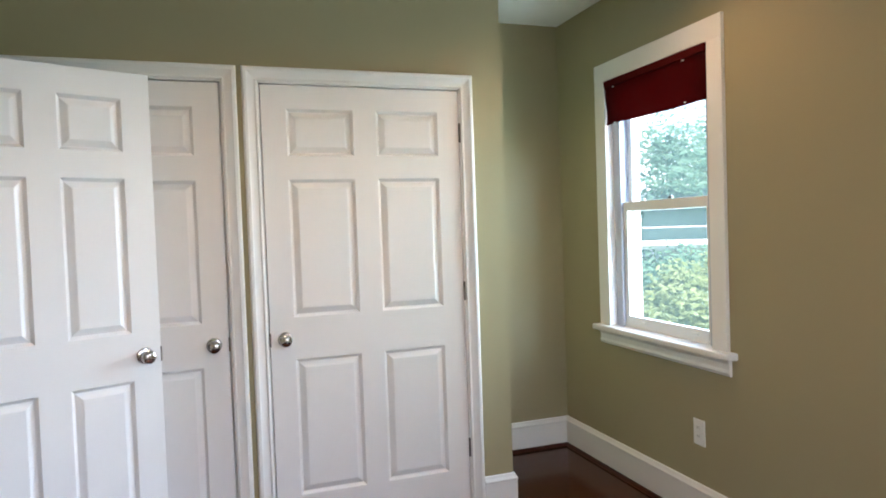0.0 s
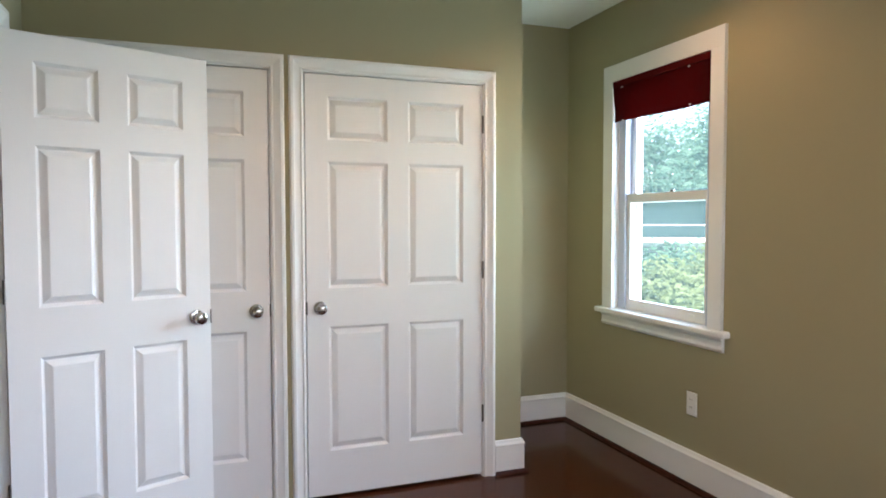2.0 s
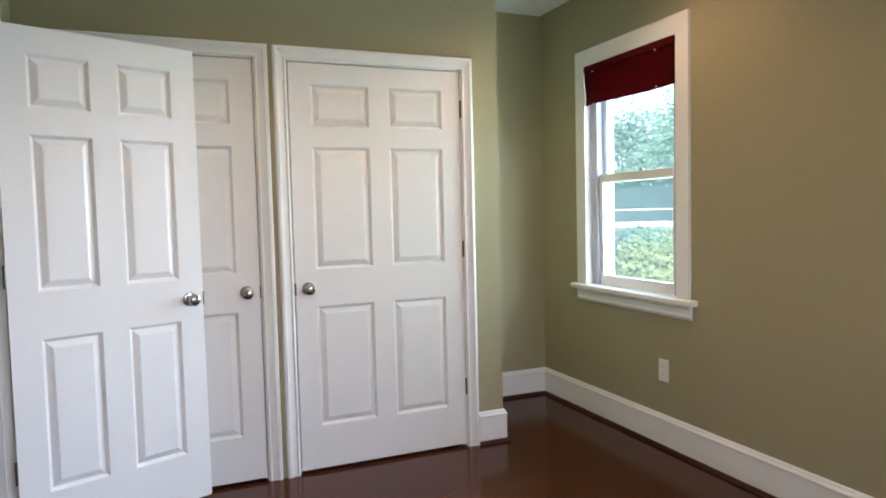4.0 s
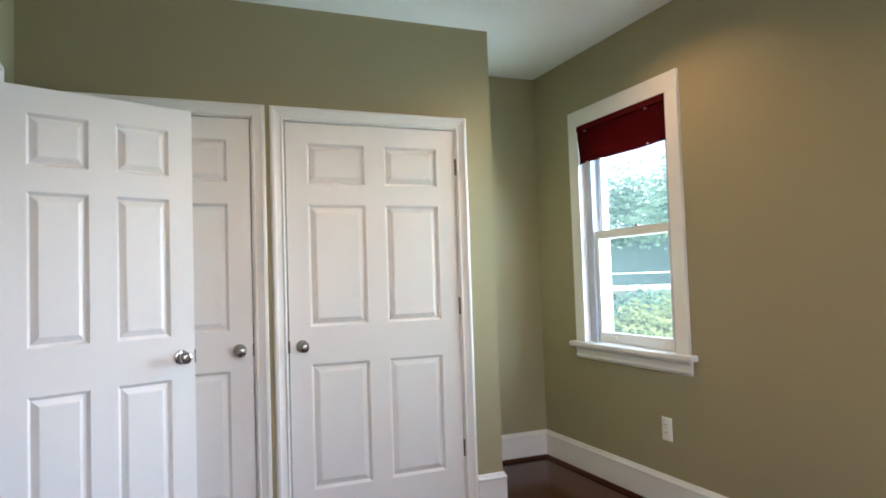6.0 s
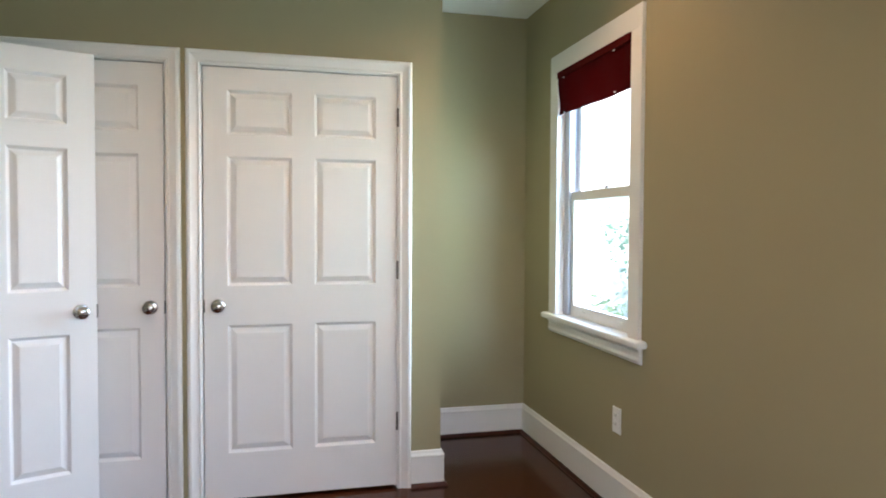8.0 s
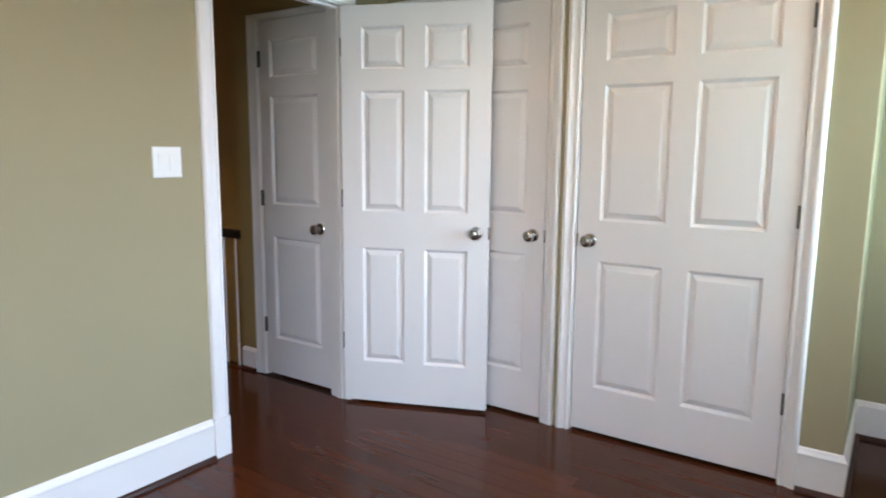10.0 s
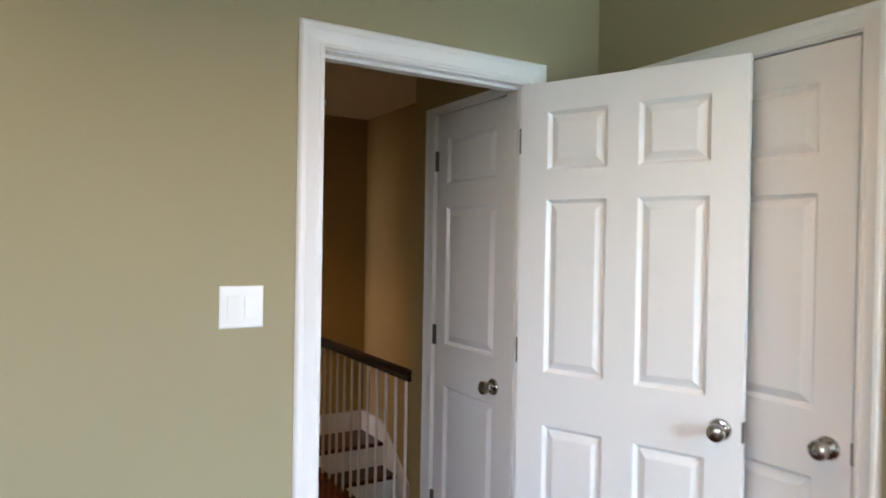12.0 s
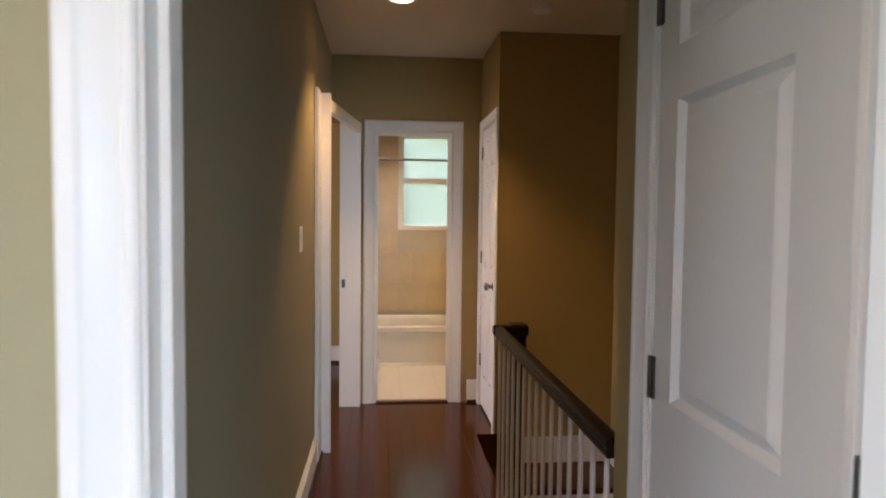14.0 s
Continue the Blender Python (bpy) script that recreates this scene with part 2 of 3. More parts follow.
C1 = (-0.838, 0.084)   # clear opening of each closet door
C2 = (0.243, 1.165)
EN = (1.918, 2.690)
WIN = (2.44, 3.24, 0.83, 2.18)
J = 0.018
wall("wall_north", "x", NORTH, NORTH + T, WEST - T, ENDX, 0, CEILING, [(C1[0] - J, C1[1] + J, 0, DOORTOP + J), (C2[0] - J, C2[1] + J, 0, DOORTOP + J)], SAGE, "sage green painted closet wall with two door openings")
wall("wall_closet_end", "y", ENDX - T, ENDX, NORTH + T, BACK, 0, CEILING, [], SAGE, "sage green painted end of the closet block")
wall("wall_alcove", "x", BACK, BACK + T, WEST - T, EAST + 0.16, 0, CEILING, [], SAGE, "sage green painted back wall of the alcove")
wall("wall_east", "y", EAST, EAST + 0.16, SOUTH - T, BACK, 0, CEILING, [(WIN[0] - J, WIN[1] + J, WIN[2] - 0.03, WIN[3] + J), (-0.80, 0.50, 0.82, 2.18)], SAGE, "sage green painted outer wall with window openings")
wall("wall_west", "y", WEST - T, WEST, SOUTH, NORTH, 0, CEILING, [(EN[0] - J, EN[1] + J, 0, DOORTOP + J)], SAGE, "sage green painted wall with the doorway to the hall")
wall("wall_south", "x", SOUTH - T, SOUTH, WEST - T, EAST, 0, CEILING, [(0.60, 1.90, 0.82, 2.10)], SAGE, "plain sage green wall behind the walker")
structure("ceiling", box(bmesh.new(), WEST - T, EAST + 0.16, SOUTH - T, BACK + T, CEILING, CEILING + 0.15), CEIL, "flat white painted ceiling", "ceiling")

# base boards: flat board with a stepped cap, and a dark shoe strip on the floor
BASE = [(0, 0.0), (0.016, 0.0), (0.016, 0.150), (0.019, 0.153), (0.019, 0.160), (0.012, 0.170), (0.008, 0.180), (0.004, 0.184), (0, 0.184)]
SHOE = [(0.016, 0.0), (0.034, 0.0), (0.034, 0.006), (0.030, 0.014), (0.024, 0.019), (0.016, 0.020)]


def baseboard(x, y, turn, length, mitre=(0, 0), height=0.184):
    prof = [(d, z * height / 0.184) for d, z in BASE]
    ob = structure("baseboard", run(prof, length, mitre=mitre), WHITE, "white painted tall baseboard with a moulded cap", "baseboard")
    ob.matrix_world = pose(x, y, 0.0, 0, 0, turn)
    part("shoe_moulding", run(SHOE, length, mitre=mitre), DARKWOOD, ob, "dark stained shoe strip along the floor")
    return ob


CW = 0.064
baseboard(C2[1] + 0.004 + CW, NORTH, 0, ENDX - C2[1] - 0.004 - CW, (0, 1))
baseboard(ENDX, NORTH, 90, BACK - NORTH, (1, -1))
baseboard(ENDX, BACK, 0, EAST - ENDX, (-1, -1))
baseboard(EAST, BACK, -90, BACK - SOUTH, (-1, -1))
baseboard(WEST, SOUTH, 90, EN[0] - 0.09 - SOUTH, (-1, 0))
baseboard(EAST, SOUTH, 180, EAST - WEST, (-1, -1))

# ---- doors ----
CASING = [(0, 0), (0, 0.008), (0.05, 0.011), (0.14, 0.011), (0.20, 0.007), (0.30, 0.008), (0.46, 0.011), (0.62, 0.015), (0.70, 0.0185), (0.88, 0.0180), (0.95, 0.0140), (1.0, 0.007), (1.0, 0)]


def door_frame(name, m, w, h, depth, wide, label, both=False, head=None, clip=(None, None), stop=0.04):
    """Jambs with a stop and mitred casings. Local x across the opening, -y towards the viewer; the wall face is at y = 0."""
    top = thing(name, m, label, "door frame", kind="structure")
    head = head or wide
    for x0, x1, s0, s1 in ((-J, 0, 0, 0.011), (w, w + J, w - 0.011, w)):
        bm = box(bmesh.new(), x0, x1, -0.001, depth + 0.001, 0, h)
        box(bm, s0, s1, stop, stop + 0.035, 0, h - 0.011)
        part("jamb", bm, WHITE, top)
    bm = box(bmesh.new(), -J, w + J, -0.001, depth + 0.001, h, h + J)
    box(bm, 0, w, stop, stop + 0.035, h - 0.011, h)
    part("head_jamb", bm, WHITE, top)
    g = 0.005
    for face in ((0, -1), (depth, 1)) if both else ((0, -1),):
        def at(u, d):
            return face[0] + face[1] * d

        for side in (0, 1):
            bm = bmesh.new()
            lo, hi = [], []
            for u, d in CASING:
                x = -g - u * wide if side == 0 else w + g + u * wide
                if clip[side] is not None:
                    x = max(x, clip[side]) if side == 0 else min(x, clip[side])
                lo.append(bm.verts.new((x, at(u, d), 0)))
                hi.append(bm.verts.new((x, at(u, d), h + g + u * head)))
            for i in range(len(lo)):
                j = (i + 1) % len(lo)
                bm.faces.new((lo[i], lo[j], hi[j], hi[i]))
            bm.faces.new(lo)
            bm.faces.new(hi)
            part("side_casing", bm, WHITE, top)
        bm = bmesh.new()
        lo, hi = [], []
        for u, d in CASING:
            xa, xb = -g - u * wide, w + g + u * wide
            if clip[0] is not None:
                xa = max(xa, clip[0])
            if clip[1] is not None:
                xb = min(xb, clip[1])
            lo.append(bm.verts.new((xa, at(u, d), h + g + u * head)))
            hi.append(bm.verts.new((xb, at(u, d), h + g + u * head)))
        for i in range(len(lo)):
            j = (i + 1) % len(lo)
            bm.faces.new((lo[i], lo[j], hi[j], hi[i]))
        bm.faces.new(lo)
        bm.faces.new(hi)
        part("head_casing", bm, WHITE, top)
    return top


LEAF_T = 0.035
ROWS_Z = ((0.237, 0.847), (1.034, 1.643), (1.746, 1.953))


def raised_panel(w, h):
    """A moulded panel, alike on both faces, sunk below the rails by a groove and raised in its field."""
    bm = bmesh.new()
    rings = ((0, 0), (0.002, 0.0022), (0.0095, 0.0120), (0.0125, 0.0150), (0.0150, 0.0150), (0.0370, 0.0030), (0.0410, 0.0016))
    for sign, base in ((1, 0.0), (-1, LEAF_T)):
        loops = [[bm.verts.new((x, base + sign * d, z)) for x, z in ((i, i), (w - i, i), (w - i, h - i), (i, h - i))] for i, d in rings]
        for a, b in zip(loops, loops[1:]):
            for k in range(4):
                bm.faces.new((a[k], a[(k + 1) % 4], b[(k + 1) % 4], b[k]))
        bm.faces.new(loops[-1])
    return bm


def knob_set(parent, x, z, both=True):
    for sign, base in ((-1, 0.0),) + (((1, LEAF_T),) if both else ()):
        prof = [(0.0325, 0.0), (0.0325, 0.004), (0.029, 0.008), (0.016, 0.011), (0.0125, 0.016), (0.0125, 0.026), (0.018, 0.032), (0.0255, 0.040), (0.0275, 0.049), (0.0255, 0.057), (0.019, 0.062), (0.008, 0.064), (0.001, 0.064)]
        k = part("door_knob", lathe([(r, sign * h) for r, h in prof], 28), NICKEL, parent, "round satin nickel door knob", True)
        k.location = (x, base, z)
        part("keyhole_button", lathe([(0.0045, sign * 0.0645), (0.0045, sign * 0.0665), (0.001, sign * 0.067)], 12), STEEL, k)


def door_leaf(name, m, w, hinge_left, label, columns=2, h=2.044, knob_z=0.928, group="", hinge_leaf=False, pin=(0.002, -0.005), hinges=(0.33, 1.09, 1.845), knob_in=0.062):
    """Moulded panel door. Local x from one edge to the other, face at y = 0, back at y = 0.035, base at z = 0."""
    top = thing(name, m, label, "door", group, "structure")
    st = 0.106 if columns == 2 else 0.085
    pw = (w - st * (columns + 1)) / columns
    bm = bmesh.new()
    for c in range(columns + 1):
        x = c * (st + pw)
        box(bm, x, x + st, 0, LEAF_T, 0.006, h)
    zs = [0.006] + [z - 0.012 for r in ROWS_Z for z in r] + [h]
    for c in range(columns):
        x = st + c * (st + pw)
        for lo, hi in zip(zs[0::2], zs[1::2]):
            box(bm, x, x + pw, 0, LEAF_T, lo, hi)
    part("stiles_and_rails", bm, DOORWHITE, top)
    for lo, hi in ROWS_Z:
        panel = None
        for c in range(columns):
            if panel is None:
                ob = part("panel", raised_panel(pw, hi - lo), DOORWHITE, top)
                panel = ob
            else:
                ob = new("panel", panel.data)
                ob.parent = top
            ob.location = (st + c * (st + pw), 0, lo - 0.012)
    knob_set(top, w - knob_in if hinge_left else knob_in, knob_z)
    x = 0.0 if hinge_left else w
    sign = -1 if hinge_left else 1
    for z in hinges:
        bm = lathe([(0.0055, -0.045), (0.0055, 0.045)], 10, "Z")
        if hinge_leaf:
            box(bm, 0.0, 0.016, 0.001, 0.0048, -0.045, 0.045)
        knuckle = part("hinge", bm, STEEL, top, "dull steel butt hinge")
        knuckle.location = (x + sign * pin[0], pin[1], z)
    edge = w if hinge_left else 0
    bm = box(bmesh.new(), edge - 0.002, edge + 0.0035, -0.0015, 0.030, knob_z - 0.03, knob_z + 0.03)
    part("latch_plate", bm, STEEL, top, "dark steel latch plate")
    return top


door_frame("door_frame_1", pose(C1[0], NORTH, 0), C1[1] - C1[0], DOORTOP, T, CW, "white moulded casing round the closet door beside the corner", clip=(WEST + 0.002 - C1[0], None))
door_frame("door_frame_2", pose(C2[0], NORTH, 0), C2[1] - C2[0], DOORTOP, T, CW, "white moulded casing round the closet door beside the alcove")
door_frame("door_frame_3", pose(WEST, EN[0], 0, 0, 0, 90), EN[1] - EN[0], DOORTOP, T, 0.078, "white moulded casing round the doorway to the hall", both=True)
door_leaf("door_1", pose(C1[0] + 0.004, NORTH + 0.003, 0.012), 0.912, True, "closed white six-panel closet door partly behind the open door", group="six-panel doors")
door_leaf("door_2", pose(C2[0] + 0.0065, NORTH + 0.003, 0.012), 0.912, False, "closed white six-panel closet door with nickel knob", group="six-panel doors")
# entry door stands open into the room, its outer face turned to the closet
OPEN = math.degrees(math.atan2(0.293, 0.712))
door_leaf("door_3", pose(WEST + 0.002, EN[1] - 0.022, 0.012, 0, 0, OPEN), 0.764, True, "open white six-panel bedroom door with nickel knob", group="six-panel doors", pin=(0.0035, 0.0045))
bm = soft_box(WEST, WEST + 0.021, EN[0] - 0.088, EN[0] - 0.006, 0, 0.178, 0.003)
structure("trim", bm, WHITE, "white plinth block at the foot of the doorway casing", "plinth block")

# ---- bedroom window ----
y0, y1, z0, z1 = WIN
window = thing("window_1", Matrix.Identity(4), "white double-hung window with a raised maroon shade", "window", kind="structure")
for a, b in ((y0 - 0.092, y0), (y1, y1 + 0.098)):
    part("side_casing", soft_box(EAST - 0.018, EAST + 0.001, a, b, z0, z1, 0.0015, 1), WHITE, window)
part("head_casing", soft_box(EAST - 0.018, EAST + 0.001, y0 - 0.092, y1 + 0.098, z1, z1 + 0.10, 0.0015, 1), WHITE, window)
part("window_sill", soft_box(EAST - 0.052, EAST + 0.10, y0 - 0.135, y1 + 0.135, z0 - 0.032, z0, 0.009, 3), WHITE, window)
bm = run([(0.0, 0.0), (0.010, 0.0), (0.020, 0.016), (0.016, 0.03), (0.016, 0.056), (0.024, 0.068), (0.024, 0.074), (0, 0.074)], y1 - y0 + 0.2)
ap = part("apron", bm, WHITE, window)
ap.matrix_local = pose(EAST, y1 + 0.1, z0 - 0.032 - 0.074, 0, 0, -90)
XJ = EAST + 0.16
for a, b in ((y0 - J, y0), (y1, y1 + J)):
    part("jamb", box(bmesh.new(), EAST, XJ, a, b, z0, z1), WHITE, window)
part("head_jamb", box(bmesh.new(), EAST, XJ, y0 - J, y1 + J, z1, z1 + J), WHITE, window)
part("outer_sill", box(bmesh.new(), EAST + 0.10, XJ + 0.05, y0 - J, y1 + J, z0 - 0.030, z0 - 0.008), WHITE, window)
part("outer_frame", box(bmesh.new(), XJ, XJ + 0.03, y1 - 0.012, y1 + 0.09, z0 - 0.03, z1 + 0.08), WHITE, window)
part("outer_frame", box(bmesh.new(), XJ, XJ + 0.03, y0 - 0.09, y0 + 0.01, z0 - 0.03, z1 + 0.08), WHITE, window)
# tracks in the side jambs; their grey-blue carries the shade on white liners
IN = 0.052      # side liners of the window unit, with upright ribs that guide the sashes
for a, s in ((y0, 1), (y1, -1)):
    part("side_liner", box(bmesh.new(), EAST + 0.030, XJ - 0.004, *sorted((a, a + s * IN)), z0, z1), VINYL_SHADED, window)
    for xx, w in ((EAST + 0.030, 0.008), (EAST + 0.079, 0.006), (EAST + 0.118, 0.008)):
        part("sash_track", soft_box(xx, xx + w, *sorted((a + s * IN, a + s * (IN + 0.012))), z0, z1, 0.002, 1), VINYL_SHADED, window)
MEET = 1.485


def sash(name, x, lo, hi, top, bottom, side=0.036):
    y0, y1 = WIN[0] + IN, WIN[1] - IN
    s = part(name, soft_box(x, x + 0.030, y0 + 0.004, y0 + 0.004 + side, lo, hi, 0.003), WHITE, window)
    part("sash_stile", soft_box(x, x + 0.030, y1 - 0.004 - side, y1 - 0.004, lo, hi, 0.003), WHITE, s)
    part("sash_rail", soft_box(x, x + 0.030, y0 + 0.004 + side, y1 - 0.004 - side, lo, lo + bottom, 0.003), WHITE, s)
    part("sash_rail", soft_box(x, x + 0.030, y0 + 0.004 + side, y1 - 0.004 - side, hi - top, hi, 0.003), WHITE, s)
    g = part("pane", box(bmesh.new(), x + 0.013, x + 0.017, y0 + 0.004 + side, y1 - 0.004 - side, lo + bottom, hi - top), GLASS, s)
    g.visible_shadow = False
    return s


lower = sash("lower_sash", EAST + 0.047, z0, MEET + 0.028, 0.050, 0.062)
upper = sash("upper_sash", EAST + 0.085, MEET - 0.025, z1, 0.050, 0.045)
bm = lathe([(0.012, 0), (0.012, 0.012), (0.006, 0.016)], 14, "Z")
lock = part("sash_lock", bm, STEEL, window, "small dark sash lock")
lock.location = (EAST + 0.062, 2.80, MEET + 0.028)
for yy in (2.62, 3.02):
    part("lift_tab", soft_box(EAST + 0.040, EAST + 0.047, yy - 0.02, yy + 0.02, z0 + 0.03, z0 + 0.042, 0.002), WHITE, window)

# maroon shade pulled up into soft folds
shade = thing("window_shade", pose(EAST - 0.011, 0, 0), "maroon cloth shade drawn up to the window top", "window shade")
bm = bmesh.new()
NY, NZ = 24, 14
grid = []
for i in range(NY + 1):
    t = i / NY
    yy = y0 + 0.003 + t * (y1 - y0 - 0.006)
    col = []
    for k in range(NZ + 1):
        s = k / NZ
        drop = 0.243 + 0.005 * math.sin(t * 5.0) - 0.010 * t * (1 - t)
        x = -0.006 * math.sin(s * math.pi * 2.0) * (0.4 + 0.6 * s) + 0.003 * math.sin(t * 17 + s * 3)
        col.append(bm.verts.new((x, yy, z1 - 0.004 - s * drop)))
    grid.append(col)
for i in range(NY):
    for k in range(NZ):
        bm.faces.new((grid[i][k], grid[i + 1][k], grid[i + 1][k + 1], grid[i][k + 1]))
bmesh.ops.solidify(bm, geom=list(bm.faces), thickness=0.006)
part("shade_cloth", bm, RED, shade, smooth=True)
part("head_rail", soft_box(-0.013, 0.022, y0 + 0.003, y1 - 0.003, z1 - 0.040, z1 - 0.003, 0.004), RED, shade)
for yy in (y0 + 0.14, y1 - 0.10):
    part("cord_ring", soft_box(-0.018, -0.013, yy - 0.007, yy + 0.007, z1 - 0.051, z1 - 0.046, 0.001), PLASTIC, shade)
    part("cord_ring", soft_box(-0.012, -0.005, yy - 0.005, yy + 0.005, z1 - 0.240, z1 - 0.236, 0.001), PLASTIC, shade)


# ---- plates on the walls ----
def plate(name, m, w, h, label, category):
    ob = thing(name, m, label, category)
    bm = bmesh.new()
    loops = [[bm.verts.new((x, -d, z)) for x, z in ((-w / 2 + i, -h / 2 + i), (w / 2 - i, -h / 2 + i), (w / 2 - i, h / 2 - i), (-w / 2 + i, h / 2 - i))] for i, d in ((0, 0), (0, 0.003), (0.004, 0.006))]
    for a, b in zip(loops, loops[1:]):
        for k in range(4):
            bm.faces.new((a[k], a[(k + 1) % 4], b[(k + 1) % 4], b[k]))
    bm.faces.new(loops[-1])
    part("cover_plate", bm, PLASTIC, ob)
    return ob


def screw(parent, x, z):
    s = part("screw", lathe([(0.003, -0.0055), (0.003, -0.0068), (0.001, -0.0072)], 10), PLASTIC, parent)
    s.location = (x, 0, z)


sw = plate("light_switch", pose(WEST, 1.678, 1.292, 0, 0, 90), 0.124, 0.120, "white double rocker light switch beside the doorway", "light switch")
for x, tilt in ((-0.024, 3), (0.024, -3)):
    r = part("rocker", soft_box(-0.0165, 0.0165, -0.0095, -0.002, -0.033, 0.033, 0.0015), PLASTIC, sw)
    r.matrix_local = pose(x, 0, 0, tilt, 0, 0)
    part("rocker_frame", box(bmesh.new(), x - 0.0185, x + 0.0185, -0.0066, -0.004, -0.0355, 0.0355), PLASTIC, sw)
    for z in (-0.048, 0.048):
        screw(sw, x, z)


def outlet(m, label):
    o = plate("wall_outlet", m, 0.075, 0.120, label, "outlet")
    for z in (-0.02, 0.02):
        part("socket_face", soft_box(-0.0165, 0.0165, -0.0085, -0.003, z - 0.014, z + 0.014, 0.002), PLASTIC, o)
        for x in (-0.0065, 0.0065):
            part("slot", box(bmesh.new(), x - 0.0012, x + 0.0012, -0.0089, -0.0080, z - 0.001, z + 0.008), STEEL, o)
    screw(o, 0, 0)
    return o


outlet(pose(EAST, 2.553, 0.424, 0, 0, -90), "white duplex outlet low under the window")
outlet(pose(WEST, 0.918, 0.405, 0, 0, 90), "white duplex outlet low on the wall with a cord plugged in")


def cable(name, points, radius, mat, label, category):
    cu = bpy.data.curves.new(name, "CURVE")
    cu.dimensions, cu.bevel_depth, cu.bevel_resolution = "3D", radius, 3
    sp = cu.splines.new("NURBS")
    sp.points.add(len(points) - 1)
    for p, q in zip(sp.points, points):
        p.co = (*q, 1)
    sp.use_endpoint_u, sp.order_u = True, 3
    cu.materials.append(mat)
    return tagged(new(name, cu), label, category)


cord = thing("power_cord", pose(WEST, 0.918, 0.382, 0, 0, 90), "white power cord plugged into the outlet and hanging to the floor", "cord")
part("plug", soft_box(-0.012, 0.012, -0.034, -0.0095, -0.012, 0.012, 0.004), PLASTIC, cord)
part("plug_collar", lathe([(0.0125, -0.0095), (0.0185, -0.0095), (0.0185, -0.014), (0.0125, -0.015)], 20, "Y", True), STEEL, cord, "dark round collar")
wire = cable("wire", [(0, -0.033, 0), (0.004, -0.05, -0.01), (0.02, -0.05, -0.08), (0.03, -0.045, -0.20), (0.02, -0.05, -0.33), (-0.05, -0.07, -0.376), (-0.4, -0.06, -0.377)], 0.003, PLASTIC, "", "")
wire.parent = cord

# recessed lamps in the bedroom ceiling, out of view; the last two are added
for x, y in ((1.5, 2.28), (-0.25, 0.35), (1.42, 0.35), (0.3, 1.9)):
    d = thing("ceiling_light", pose(x, y, CEILING), "round recessed ceiling light with a white trim ring", "ceiling light", "recessed lights")
    part("trim_ring", lathe([(0.055, -0.001), (0.080, -0.001), (0.082, -0.004), (0.078, -0.008), (0.058, -0.006)], 32, "Z", True), WHITE, d)

# ---- the hall ----
HS, HN, HW = 1.77, 2.72, -5.12      # faces of the hall's side walls and end wall
XW = WEST - T
LIN = (-1.585, -1.035)
STAIR_E, STAIR_W, STAIR_N = -1.79, -4.38, 3.64
wall("wall_hall_north", "x", HN, HN + T, STAIR_E, XW, 0, HALLCEIL, [(LIN[0] - J, LIN[1] + J, 0, DOORTOP + J)], TAN, "tan painted hall wall with a narrow linen door")
wall("wall_hall_south", "x", HS - T, HS, -5.12, XW, 0, HALLCEIL, [(-5.12, -4.11, 0, 2.06)], SAGE, "dull sage painted hall wall with a doorway to another room")
wall("wall_hall_end", "y", HW - T, HW, 1.985, 4.2, 0, HALLCEIL, [(2.082, 2.656, 0, 2.018)], TAN, "tan painted end wall with the bathroom doorway")
wall("wall_stair_east", "y", STAIR_E, STAIR_E + 0.1, HN + T, STAIR_N, -2.8, HALLCEIL, [], TAN, "tan painted side wall of the stairwell")
wall("wall_stair_west", "y", STAIR_W - 0.1, STAIR_W, 2.97, STAIR_N, -2.8, HALLCEIL, [], TAN, "tan painted end wall of the stairwell")
wall("wall_stair_west_low", "y", STAIR_W - 0.1, STAIR_W, 2.66, 2.97, -2.8, -0.2, [], TAN, "tan painted end wall of the stairwell below the floor")
wall("wall_stair_north", "x", STAIR_N, STAIR_N + T, STAIR_W - 0.1, STAIR_E + 0.1, -2.8, HALLCEIL, [], TAN, "tan painted long wall of the stairwell")
wall("wall_stair_south", "x", 2.66, 2.735, STAIR_W, STAIR_E, -2.8, -0.03, [], WHITE, "white painted side of the stairwell below the hall floor")
structure("floor_hall_end", box(bmesh.new(), HW, STAIR_W, HN - 0.06, 2.97, -0.20, -0.001), FLOORWOOD, "dark wood floor at the end of the hall", "floor")
wall("wall_room_right", "x", 2.87, 2.97, HW, STAIR_W, 0, HALLCEIL, [(-5.06, -4.44, 0, 2.05)], TAN, "tan painted hall wall with a closed white door")
structure("ceiling_hall", box(bmesh.new(), HW - 2.2, XW, 0.0, 4.3, HALLCEIL, HALLCEIL + 0.15), CEIL_WARM_LIT, "white hall ceiling with warm lamp light put into its colour", "ceiling")

wall("wall_linen_back", "x", 3.30, 3.40, STAIR_E + 0.1, XW, 0, HALLCEIL, [], TAN, "plain back wall of the linen closet")
structure("floor_linen", box(bmesh.new(), STAIR_E, XW, HN, 3.4, -0.2, -0.002), FLOORWOOD, "dark wood floor of the linen closet", "floor")
structure("floor_stair_bottom", box(bmesh.new(), STAIR_W - 0.1, STAIR_E + 0.1, 2.66, STAIR_N + T, -2.9, -2.8), FLOORWOOD, "dark wood floor at the foot of the stairs", "floor")
door_frame("door_frame_4", pose(LIN[0], HN, 0), LIN[1] - LIN[0], DOORTOP, T, 0.075, "white casing round the narrow linen closet door", head=0.03, clip=(None, XW - 0.004 - LIN[0]))
